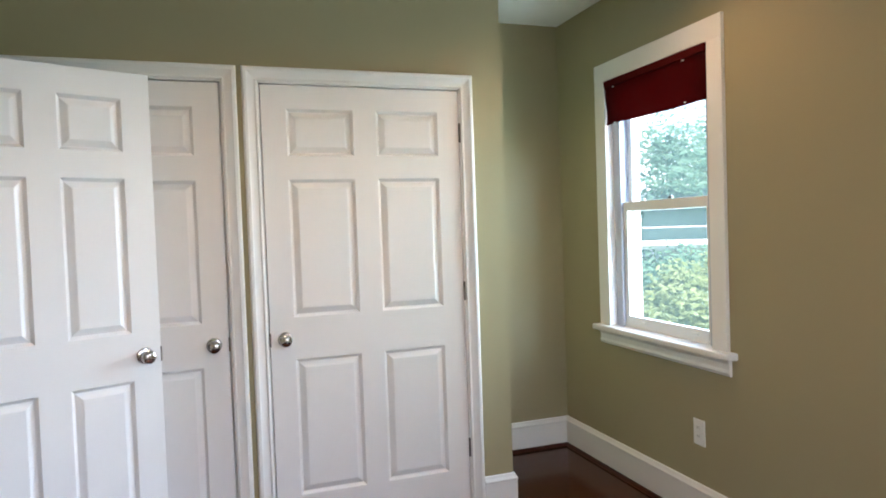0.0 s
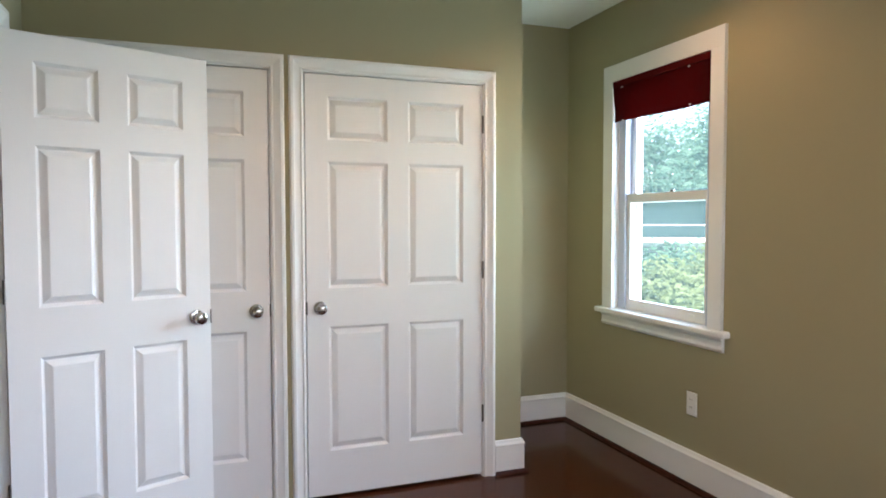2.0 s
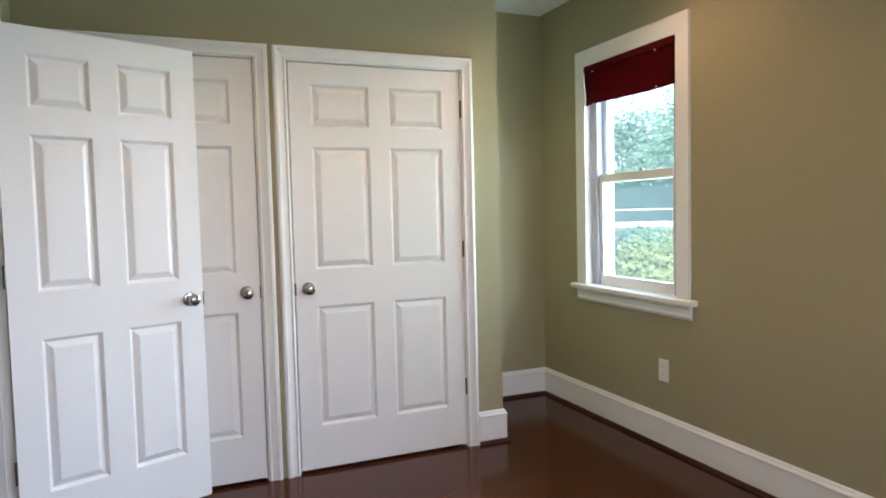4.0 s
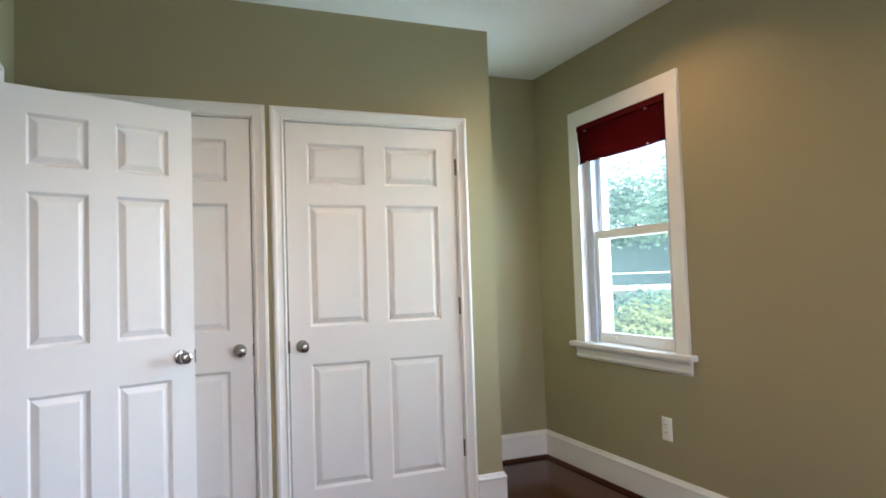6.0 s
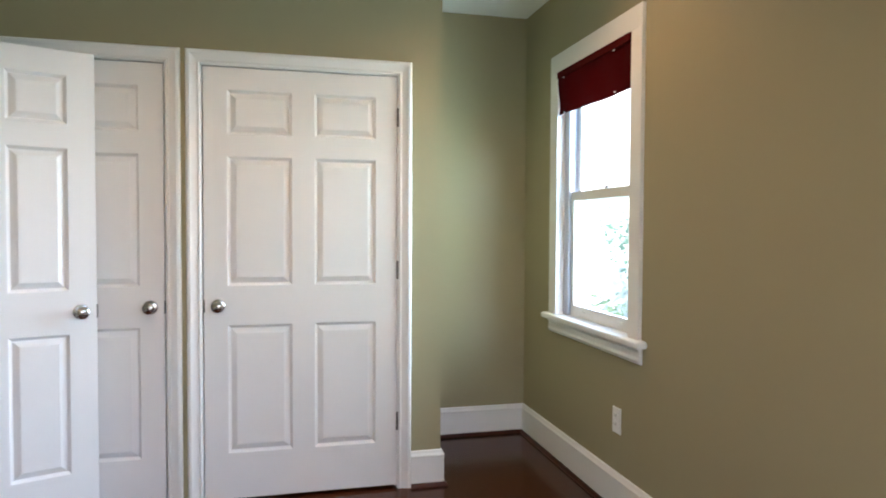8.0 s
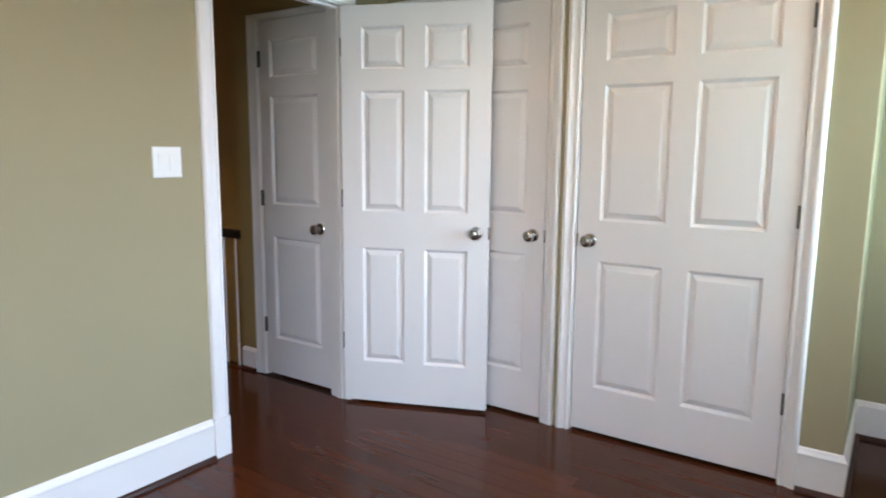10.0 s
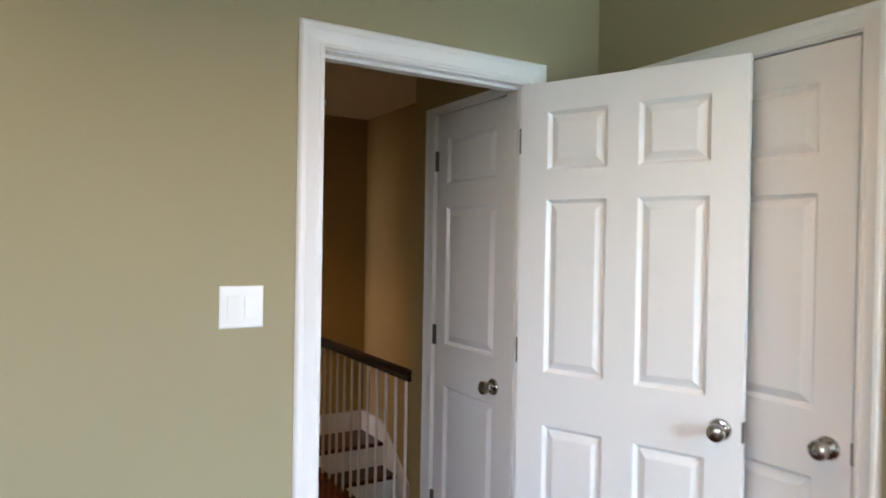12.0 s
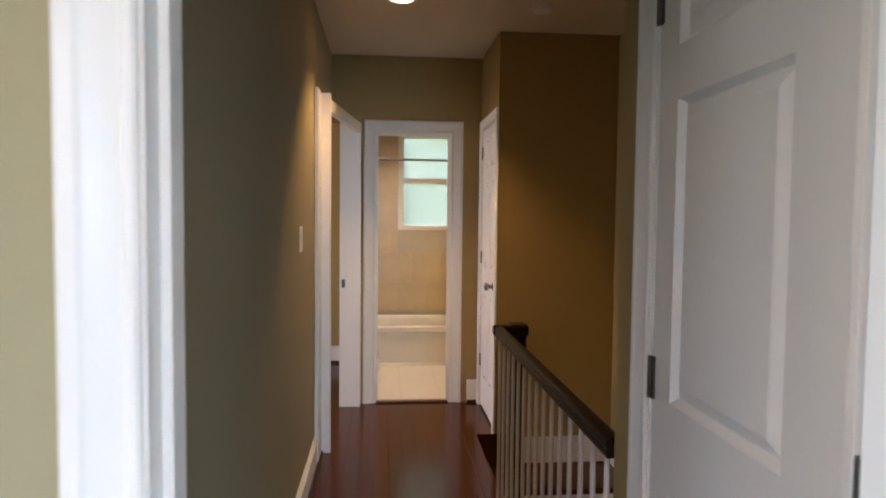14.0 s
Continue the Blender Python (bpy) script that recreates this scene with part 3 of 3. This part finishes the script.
door_leaf("door_4", pose(LIN[0] + 0.003, HN + 0.004, 0.012), LIN[1] - LIN[0] - 0.006, True, "closed narrow white linen door with three panels", columns=1, h=2.044, hinge_leaf=True, knob_z=0.905, hinges=(0.30, 1.055, 1.84), knob_in=0.078)
door_frame("door_frame_5", pose(HW, 2.10, 0, 0, 0, 90), 0.538, 2.0, T, 0.092, "white casing round the bathroom doorway", clip=(None, None))
bath_frame = bpy.data.objects["door_frame_5"]
part("hinge", soft_box(0.002, 0.022, 0.045, 0.075, 0.235, 0.315, 0.002), PLASTIC, bath_frame, "white painted hinge low on the jamb")
door_frame("door_frame_6", pose(-5.04, 2.87, 0), 0.60, 2.03, 0.1, 0.06, "white casing round the far hall door")
door_leaf("door_6", pose(-5.037, 2.873, 0.012), 0.594, True, "closed white panel door at the end of the hall", h=2.005)
near_jamb = structure("door_frame_7", soft_box(-4.135, -4.095, HS - T, 1.845, 0, 2.10, 0.004), WHITE, "white door jamb standing proud of the hall wall", "door frame")
part("side_casing", soft_box(-4.093, -3.905, HS + 0.002, HS + 0.024, 0, 2.098, 0.004), WHITE, near_jamb)
slant = part("head_casing", soft_box(0, 0.955, -0.016, 0.016, 1.990, 2.062, 0.004), WHITE, near_jamb)
slant.matrix_local = pose(-4.100, 1.832, 0, 0, 0, 180 - math.degrees(math.atan2(0.135, 0.935)))
# white jamb boards at the far side of the side-room doorway
jamb_bm = box(bmesh.new(), HW + 0.002, -5.035, 1.835, 1.985, 0, 2.062)
box(jamb_bm, -5.035, -5.028, 1.955, 1.985, 0, 2.062)
far_jamb = structure("door_frame_8", jamb_bm, WHITE, "white door jamb between the side room and the bathroom", "door frame")
part("strike_plate", box(bmesh.new(), -5.0352, -5.0335, 1.850, 1.875, 0.875, 0.935), STEEL, far_jamb, "dark steel strike plate")
baseboard(STAIR_E, HN, 0, LIN[0] - 0.08 - STAIR_E, height=0.14)
baseboard(HW, 2.78, 90, 0.09, height=0.17)
baseboard(XW, HS, 180, 4.09 + XW, height=0.16)

# floor slab under all boards
structure("floor_hall", box(bmesh.new(), HW, XW, 0.0, HN, -0.20, -0.004), SUBFLOOR, "dark joints under the hall floor boards", "floor")
floor = structure("floor", box(bmesh.new(), XW, EAST, SOUTH, BACK, -0.20, -0.004), SUBFLOOR, "dark cherry stained hardwood strip floor", "floor")
hall_floor = bpy.data.objects["floor_hall"]

# ---- stairs and railing ----
stairs = thing("staircase", pose(0, 0, 0), "staircase with dark treads, white risers and white skirt boards", "stairs")
RISE, GO = 0.19, 0.25
part("landing", soft_box(STAIR_W + 0.002, -3.93, 2.74, STAIR_N - 0.002, -RISE - 0.03, -RISE, 0.004), FLOORWOOD, stairs)
part("riser", box(bmesh.new(), STAIR_W + 0.002, -3.45, 2.736, 2.752, -RISE, -0.03), WHITE, stairs)
for i in range(9):
    x = -3.93 + i * GO
    z = -RISE * (i + 2)
    if x + GO > STAIR_E:
        break
    part("riser", box(bmesh.new(), x - 0.018, x, 2.75, STAIR_N - 0.02, z, z + RISE - 0.03), WHITE, stairs)
    part("tread", soft_box(x - 0.02, x + GO + 0.02, 2.75, STAIR_N - 0.02, z - 0.03, z, 0.006), FLOORWOOD, stairs)
bm = bmesh.new()
prof = [(-4.05, -RISE + 0.17), (-3.97, -RISE + 0.17), (STAIR_E, -RISE + 0.15 - (3.97 + STAIR_E) / GO * RISE), (STAIR_E, -RISE - 0.20 - (3.97 + STAIR_E) / GO * RISE), (-4.05, -RISE - 0.12)]
a = [bm.verts.new((x, STAIR_N - 0.002, z)) for x, z in prof]
b = [bm.verts.new((x, STAIR_N - 0.020, z)) for x, z in prof]
bm.faces.new(a), bm.faces.new(b)
for i in range(len(prof)):
    j = (i + 1) % len(prof)
    bm.faces.new((a[i], a[j], b[j], b[i]))
part("skirt_board", bm, WHITE, stairs)
part("skirt_board", box(bmesh.new(), STAIR_W + 0.002, -4.05, STAIR_N - 0.020, STAIR_N - 0.002, -RISE, -RISE + 0.17), WHITE, stairs)
part("skirt_board", box(bmesh.new(), STAIR_W + 0.002, STAIR_W + 0.018, 2.96, STAIR_N - 0.022, -RISE, -RISE + 0.17), WHITE, stairs)
part("nosing", soft_box(STAIR_W, STAIR_E, 2.66, 2.752, -0.028, 0.004, 0.008, 3), FLOORWOOD, stairs)

railing = thing("stair_railing", pose(0, 0, 0), "stair railing with dark wood handrail and slim white balusters", "railing")
RY, RZ = 2.722, 0.862
bm = run([(-0.020, 0.010), (0.020, 0.010), (0.024, 0.020), (0.020, 0.030), (0.026, 0.042), (0.021, 0.056), (0.010, 0.062), (-0.010, 0.062), (-0.021, 0.056), (-0.026, 0.042), (-0.020, 0.030), (-0.024, 0.020)], 1.66)
h = part("handrail", bm, RAILWOOD, railing, smooth=True)
h.location = (-3.45, RY, RZ - 0.062)
h2 = part("handrail_return", soft_box(-3.475, -3.415, RY - 0.03, 2.87, RZ - 0.050, RZ + 0.002, 0.012, 3), RAILWOOD, railing, smooth=True)
part("newel_cap", soft_box(-3.51, -3.42, 2.78, 2.868, RZ - 0.03, RZ + 0.008, 0.012, 3), RAILWOOD, railing)
part("newel_post", soft_box(-3.50, -3.43, 2.79, 2.86, -0.19, RZ - 0.03, 0.006), RAILWOOD, railing)
first = None
for i in range(15):
    x = -3.40 + i * 0.111
    if first is None:
        bal = part("baluster", lathe([(0.0078, 0.004), (0.0078, 0.12), (0.0095, 0.135), (0.0078, 0.15), (0.0078, RZ - 0.15), (0.007, RZ - 0.050)], 10, "Z"), WHITE, railing, smooth=True)
        first = bal
    else:
        bal = new("baluster", first.data)
        bal.parent = railing
    bal.location = (x, RY, 0)

# ---- bathroom beyond ----
BX = -7.10
wall("wall_bath_west", "y", BX - T, BX, 1.2, 4.2, -0.2, HALLCEIL, [(2.30, 2.93, 1.25, 2.24)], GROUT, "tiled bathroom wall with a window over the tub")
wall("wall_bath_south", "x", 1.88, 1.985, BX, HW, -0.2, HALLCEIL, [], TILE, "beige bathroom side wall")
wall("wall_bath_north", "x", 3.1, 3.2, BX, HW - T, -0.2, HALLCEIL, [], TILE, "beige bathroom side wall beyond the tub")
bath_floor = structure("floor_bathroom", box(bmesh.new(), BX, HW - 0.02, 1.985, 3.1, -0.2, -0.004), GROUT, "pale tiled bathroom floor", "floor")
tub = thing("bathtub", pose(0, 0, 0), "white built-in bathtub under the bathroom window", "bathtub")
bm = bmesh.new()
X0, X1, Y0, Y1, H = BX + 0.012, -6.31, 1.99, 3.09, 0.365
loops = []
for ins, z in ((0.0, 0.0), (0.018, 0.03), (0.018, H - 0.06), (0.0, H - 0.045), (0.0, H - 0.006), (0.006, H), (0.075, H), (0.09, H - 0.02), (0.14, 0.12), (0.18, 0.08)):
    loops.append([bm.verts.new(p) for p in ((X0 + ins, Y0 + ins, z), (X1 - ins, Y0 + ins, z), (X1 - ins, Y1 - ins, z), (X0 + ins, Y1 - ins, z))])
for a, b in zip(loops, loops[1:]):
    for k in range(4):
        bm.faces.new((a[k], a[(k + 1) % 4], b[(k + 1) % 4], b[k]))
bm.faces.new(loops[-1])
part("tub_shell", bm, TUB, tub)
rod = thing("shower_rod", pose(-6.45, 0, 1.92), "thin dark shower curtain rod across the tub", "curtain rod")
cu = lathe([(0.011, 1.99), (0.011, 3.095)], 12)
part("rod", cu, STEEL, rod, smooth=True)
for yy in (1.990, 3.0745):
    part("rod_flange", lathe([(0.028, yy), (0.028, yy + 0.02)], 18), STEEL, rod)
wb = thing("window_2", pose(0, 0, 0), "white framed bathroom window above the tub", "window", kind="structure")
for a, b in ((2.30, 2.355), (2.875, 2.93)):
    part("window_frame", box(bmesh.new(), BX - 0.10, BX + 0.012, a, b, 1.25, 2.24), WHITE, wb)
for a, b in ((1.25, 1.29), (1.735, 1.785), (2.20, 2.24)):
    part("window_rail", box(bmesh.new(), BX - 0.08, BX - 0.03 if a == 1.735 else BX + 0.012, 2.355, 2.875, a, b), WHITE, wb)
for lo, hi in ((1.29, 1.735), (1.785, 2.20)):
    g = part("pane", box(bmesh.new(), BX - 0.06, BX - 0.056, 2.355, 2.875, lo, hi), FROSTED, wb, "frosted pane")
    g.visible_shadow = False
bath_door = door_leaf("door_5", pose(HW - T - 0.01, 2.102, 0.012, 0, 0, 187), 0.535, True, "white bathroom door standing open inwards", h=1.98)

structure("trim", soft_box(HW - 0.035, HW + 0.02, 2.10, 2.638, -0.004, 0.009, 0.003), DARKWOOD, "dark wood threshold in the bathroom doorway", "threshold")
structure("wall_hall_corner", box(bmesh.new(), HW - 0.06, HW + 0.003, HS - 0.02, 1.985, 2.064, HALLCEIL - 0.001), TAN, "tan painted wall above the side-room jamb", "wall")
# hall fittings
hl = thing("ceiling_light", pose(-3.82, 2.24, HALLCEIL), "lit round recessed ceiling light in the hall", "ceiling light", "recessed lights")
part("trim_ring", lathe([(0.060, -0.001), (0.085, -0.001), (0.087, -0.004), (0.083, -0.008), (0.062, -0.006)], 32, "Z", True), WHITE, hl)
part("lens", lathe([(0.060, -0.002), (0.060, -0.005), (0.001, -0.006)], 32, "Z"), LAMPGLOW, hl, "glowing warm lens")
sd = thing("smoke_detector", pose(-3.86, 3.01, HALLCEIL), "small round white smoke detector on the hall ceiling", "smoke detector")
part("housing", lathe([(0.058, 0.0), (0.060, -0.012), (0.052, -0.030), (0.030, -0.036), (0.001, -0.036)], 28, "Z"), PLASTIC, sd, smooth=True)
plate("light_switch", pose(-3.3, HS, 1.29, 0, 0, 180), 0.072, 0.118, "white switch plate on the hall wall", "light switch")

# side room beyond the hall's south door
wall("wall_side_room_west", "y", -6.6, -6.5, -1.0, 1.88, 0, HALLCEIL, [], TAN, "plain wall of the side room")
wall("wall_side_room_east", "y", -2.6, -2.5, -1.0, HS - T, 0, HALLCEIL, [], TAN, "plain wall of the side room by the hall")
wall("wall_side_room_south", "x", -1.1, -1.0, -6.6, -2.5, 0, HALLCEIL, [(-5.25, -3.95, 0.8, 2.2)], TAN, "plain wall of the side room with a window opening")
structure("ceiling_side_room", box(bmesh.new(), -6.6, -2.5, -1.1, 0.0, HALLCEIL, HALLCEIL + 0.15), CEIL, "plain white ceiling of the side room", "ceiling")
structure("floor_side_room", box(bmesh.new(), -6.5, -2.6, -1.0, 1.88, -0.2, -0.0045), FLOORWOOD, "dark wood floor of the side room", "floor")

baseboard(-6.5, -1.0, 90, 2.88, height=0.16)

# ---- outside ----
structure("ground", box(bmesh.new(), -400, 400, -400, 400, -3.4, -3.2), GRASS, "green lawn round the house", "ground")


def tree(x, y, height, crown, seed, mat, label, low=0.3, leaf=0.22, count=900):
    rng = random.Random(seed)
    t = thing("tree", pose(x, y, -3.2), label, "tree", "trees outside")
    bm = bmesh.new()
    def limb(p, q, r0, r1, n=8):
        d = (q - p).normalized()
        s = d.orthogonal().normalized()
        u = d.cross(s)
        a = [bm.verts.new(p + r0 * (math.cos(k * 6.283 / n) * s + math.sin(k * 6.283 / n) * u)) for k in range(n)]
        b = [bm.verts.new(q + r1 * (math.cos(k * 6.283 / n) * s + math.sin(k * 6.283 / n) * u)) for k in range(n)]
        for k in range(n):
            bm.faces.new((a[k], a[(k + 1) % n], b[(k + 1) % n], b[k]))
    top = Vector((0, 0, height * 0.8))
    limb(Vector((0, 0, 0)), top, height * 0.022, height * 0.008)
    clumps = []
    for i in range(16):
        f = low + (1 - low) * rng.random()
        a = rng.random() * 6.283
        spread = crown * (0.45 + 0.55 * rng.random()) * math.sin(math.pi * min(0.93, 0.25 + 0.75 * (f - low) / (1 - low)))
        tip = Vector((math.cos(a) * spread, math.sin(a) * spread, height * f))
        limb(Vector((0, 0, height * f * 0.7)), tip, height * 0.006, height * 0.002, 5)
        clumps.append((tip, crown * (0.25 + 0.25 * rng.random())))
    part("trunk", bm, BARK, t)
    verts, faces = [], []
    for i in range(count):
        c, r = clumps[rng.randrange(len(clumps))]
        p = c + Vector((rng.gauss(0, 0.5), rng.gauss(0, 0.5), rng.gauss(0, 0.4))) * r
        d = Vector((rng.uniform(-1, 1), rng.uniform(-1, 1), rng.uniform(-0.6, 0.6))).normalized()
        u = d.orthogonal().normalized()
        w = d.cross(u)
        s = leaf * rng.uniform(0.6, 1.4)
        k = len(verts)
        verts += [p + d * s, p + u * s * 0.45 + w * s * 0.1, p - d * s, p - u * s * 0.45 + w * s * 0.1]
        faces.append((k, k + 1, k + 2, k + 3))
    me = bpy.data.meshes.new("crown")
    me.from_pydata(verts, [], faces)
    me.materials.append(mat)
    ob = new("crown", me)
    ob.parent = t
    return t


for x, y, h, c, mat, lab, low, leaf, count in (
    (13.5, 17.5, 7.0, 2.6, LEAFBLUE, "tall blue-green tree beyond the neighbouring roof", 0.25, 0.10, 8500),
    (18.0, 19.0, 8.4, 3.2, LEAFBLUE, "broad blue-green tree beyond the neighbouring roof", 0.2, 0.11, 9000),
    (22.0, 33.0, 8.0, 3.5, LEAFBLUE, "distant blue-green tree behind the roofs", 0.15, 0.2, 7000),
    (31.0, 36.0, 8.8, 4.0, LEAF, "distant green tree behind the roofs", 0.15, 0.2, 7000),
    (7.6, 9.3, 3.5, 1.5, LEAFLIGHT, "sunlit yellow-green tree below the window", 0.3, 0.07, 10000),
    (9.6, 10.6, 3.5, 1.6, LEAFLIGHT, "sunlit flowering yellow-green tree", 0.3, 0.07, 10000),
    (6.0, 10.5, 3.2, 1.5, LEAF, "green garden tree below the window", 0.2, 0.08, 8000),
    (10.0, 12.4, 3.7, 1.7, LEAFBLUE, "dense green shrub before the neighbouring wall", 0.1, 0.08, 12000),
    (-13.0, 3.2, 7.5, 3.0, LEAF, "green tree outside the bathroom window", 0.2, 0.12, 8000),
    (-15.5, 5.6, 8.0, 3.2, LEAFLIGHT, "yellow-green tree outside the bathroom window", 0.2, 0.12, 8000),
    (-15.0, 0.5, 8.0, 3.2, LEAF, "green tree beside the house", 0.2, 0.22, 2200),
):
    tree(x, y, h, c, int(100 * abs(x) + 7 * abs(y)), mat, lab, low, leaf, count)

def lattice_frame(x, z):
    bm = bmesh.new()
    for a, b, lo, hi in ((-0.53, -0.45, -0.08, 1.38), (0.45, 0.53, -0.08, 1.38), (-0.45, 0.45, -0.08, 0.0), (-0.45, 0.45, 1.3, 1.38), (-0.45, 0.45, 0.62, 0.68)):
        box(bm, x + a, x + b, -0.06, -0.004, z + lo, z + hi)
    return bm


# neighbouring garage with a low roof and white eaves
garage = thing("neighbour_house", pose(13.5, 13.2, -3.2, 0, 0, -38), "low neighbouring house with slate blue roof and white eaves", "house")
bm = bmesh.new()
va = [bm.verts.new(p) for p in ((-3.2, -2.4, 4.15), (6, -2.4, 4.15), (6, 2.2, 5.5), (-3.2, 2.2, 5.5), (-3.2, 6.8, 4.15), (6, 6.8, 4.15))]
bm.faces.new((va[0], va[1], va[2], va[3])), bm.faces.new((va[3], va[2], va[5], va[4]))
bmesh.ops.solidify(bm, geom=list(bm.faces), thickness=0.1)
part("roof", bm, ROOFING, garage)
part("eaves_board", box(bmesh.new(), -3.2, 6, -2.46, -2.36, 3.93, 4.13), SIDING, garage)
part("gutter", box(bmesh.new(), -3.2, 6, -2.60, -2.47, 4.02, 4.12), SIDING, garage)
part("roof_edge", box(bmesh.new(), -3.2, 6, -1.50, -1.44, 4.36, 4.44), SIDING, garage)
part("wall", box(bmesh.new(), -2.9, 5.7, -2.0, 6.4, 0, 4.05), SIDING, garage)

# tall white house farther along the street
white_house = thing("neighbour_house", pose(12.2, 21.1, -3.2, 0, 0, -38), "tall white sided house with a grey roof behind the garden", "house")
part("wall", box(bmesh.new(), -2.6, 2.6, 0, 6, 0, 11.4), SIDING, white_house)
bm = bmesh.new()
va = [bm.verts.new(p) for p in ((-2.9, -0.4, 11.3), (2.9, -0.4, 11.3), (2.9, 3, 13.2), (-2.9, 3, 13.2), (-2.9, 6.4, 11.3), (2.9, 6.4, 11.3))]
bm.faces.new((va[0], va[1], va[2], va[3])), bm.faces.new((va[3], va[2], va[5], va[4]))
bmesh.ops.solidify(bm, geom=list(bm.faces), thickness=0.12)
part("roof", bm, ROOFING, white_house)
for z in (1.2, 3.9):
    for x in (-1.5, 0.9):
        w = part("window", box(bmesh.new(), x - 0.45, x + 0.45, -0.03, -0.002, z, z + 1.3), ROOFING, white_house)
        part("window_frame", lattice_frame(x, z), SIDING, w)

# ---- floor boards, last ----
rng = random.Random(5)
W = 0.083
unit = {}


def board_shape(length):
    key = round(length, 1)
    if key not in unit:
        bm = bmesh.new()
        c = 0.0005
        lo = [bm.verts.new(p) for p in ((0.0001, 0.0001, -0.004), (key - 0.0001, 0.0001, -0.004), (key - 0.0001, W - 0.0001, -0.004), (0.0001, W - 0.0001, -0.004))]
        hi = [bm.verts.new(p) for p in ((c, c, 0), (key - c, c, 0), (key - c, W - c, 0), (c, W - c, 0))]
        bm.faces.new(hi)
        for k in range(4):
            bm.faces.new((lo[k], lo[(k + 1) % 4], hi[(k + 1) % 4], hi[k]))
        me = bpy.data.meshes.new("floor_board")
        bm.to_mesh(me)
        bm.free()
        me.materials.append(FLOORWOOD)
        unit[key] = me
    return key, unit[key]


def lay(parent, x0, x1, y):
    x = x0
    first = True
    while x < x1 - 0.02:
        length = rng.choice((0.9, 1.2, 1.5, 1.8, 2.1)) * (rng.uniform(0.4, 0.9) if first else 1)
        length = min(length, x1 - x)
        if x1 - x - length < 0.35:
            length = x1 - x
        key, me = board_shape(max(0.1, math.floor(length * 10 + 0.999) / 10 if x + length >= x1 - 0.01 else round(length, 1)))
        ob = new("floor_board", me)
        ob.parent = parent
        ob.location = (x, y, 0)
        x += key
        first = False


row = 0
while SOUTH + (row + 1) * W < BACK + 0.02:
    y = SOUTH + row * W
    if HS - W < y < HN - W:
        lay(hall_floor, HW + 0.01, EAST - 0.02, y)
    else:
        lay(floor, XW + 0.01, EAST - 0.02, y)
    row += 1

# ---- bathroom tiles, last ----
TS = 0.305
tile_mesh = None
bath_wall = bpy.data.objects["wall_bath_west"]
for k in range(8):
    for i in range(6):
        z, y = 0.405 + k * TS, 1.99 + i * TS - (0.5 * TS if k % 2 else 0)
        if z + TS > HALLCEIL or y + TS > 3.09 or y < 1.985 or (y + TS > 2.30 and y < 2.93 and z + TS > 1.25 and z < 2.24):
            continue
        if tile_mesh is None:
            ob = part("wall_tile", soft_box(0, 0.008, 0.0015, TS - 0.0015, 0.0015, TS - 0.0015, 0.002, 1), TILE, bath_wall)
            tile_mesh = ob.data
        else:
            ob = new("wall_tile", tile_mesh)
            ob.parent = bath_wall
        ob.location = (BX, y, z)
# cut tiles round the window
for n, (ya, yb, za, zb) in enumerate(((1.99, 2.298, 1.22, 1.525), (1.99, 2.298, 1.53, 1.83), (1.99, 2.298, 1.835, 2.14), (2.932, 3.09, 1.22, 2.24))):
    part("wall_tile", soft_box(BX, BX + 0.0075, ya, yb, za, zb, 0.002, 1), TILE, bath_wall)
floor_mesh = None
for i in range(4):
    for k in range(5):
        if floor_mesh is None:
            ob = part("floor_tile", soft_box(0.0008, TS - 0.0008, 0.0008, TS - 0.0008, -0.008, 0.0, 0.0012, 1), BATHFLOOR, bath_floor)
            floor_mesh = ob.data
        else:
            ob = new("floor_tile", floor_mesh)
            ob.parent = bath_floor
        ob.location = (-6.45 + i * TS, 1.99 + k * TS, 0)
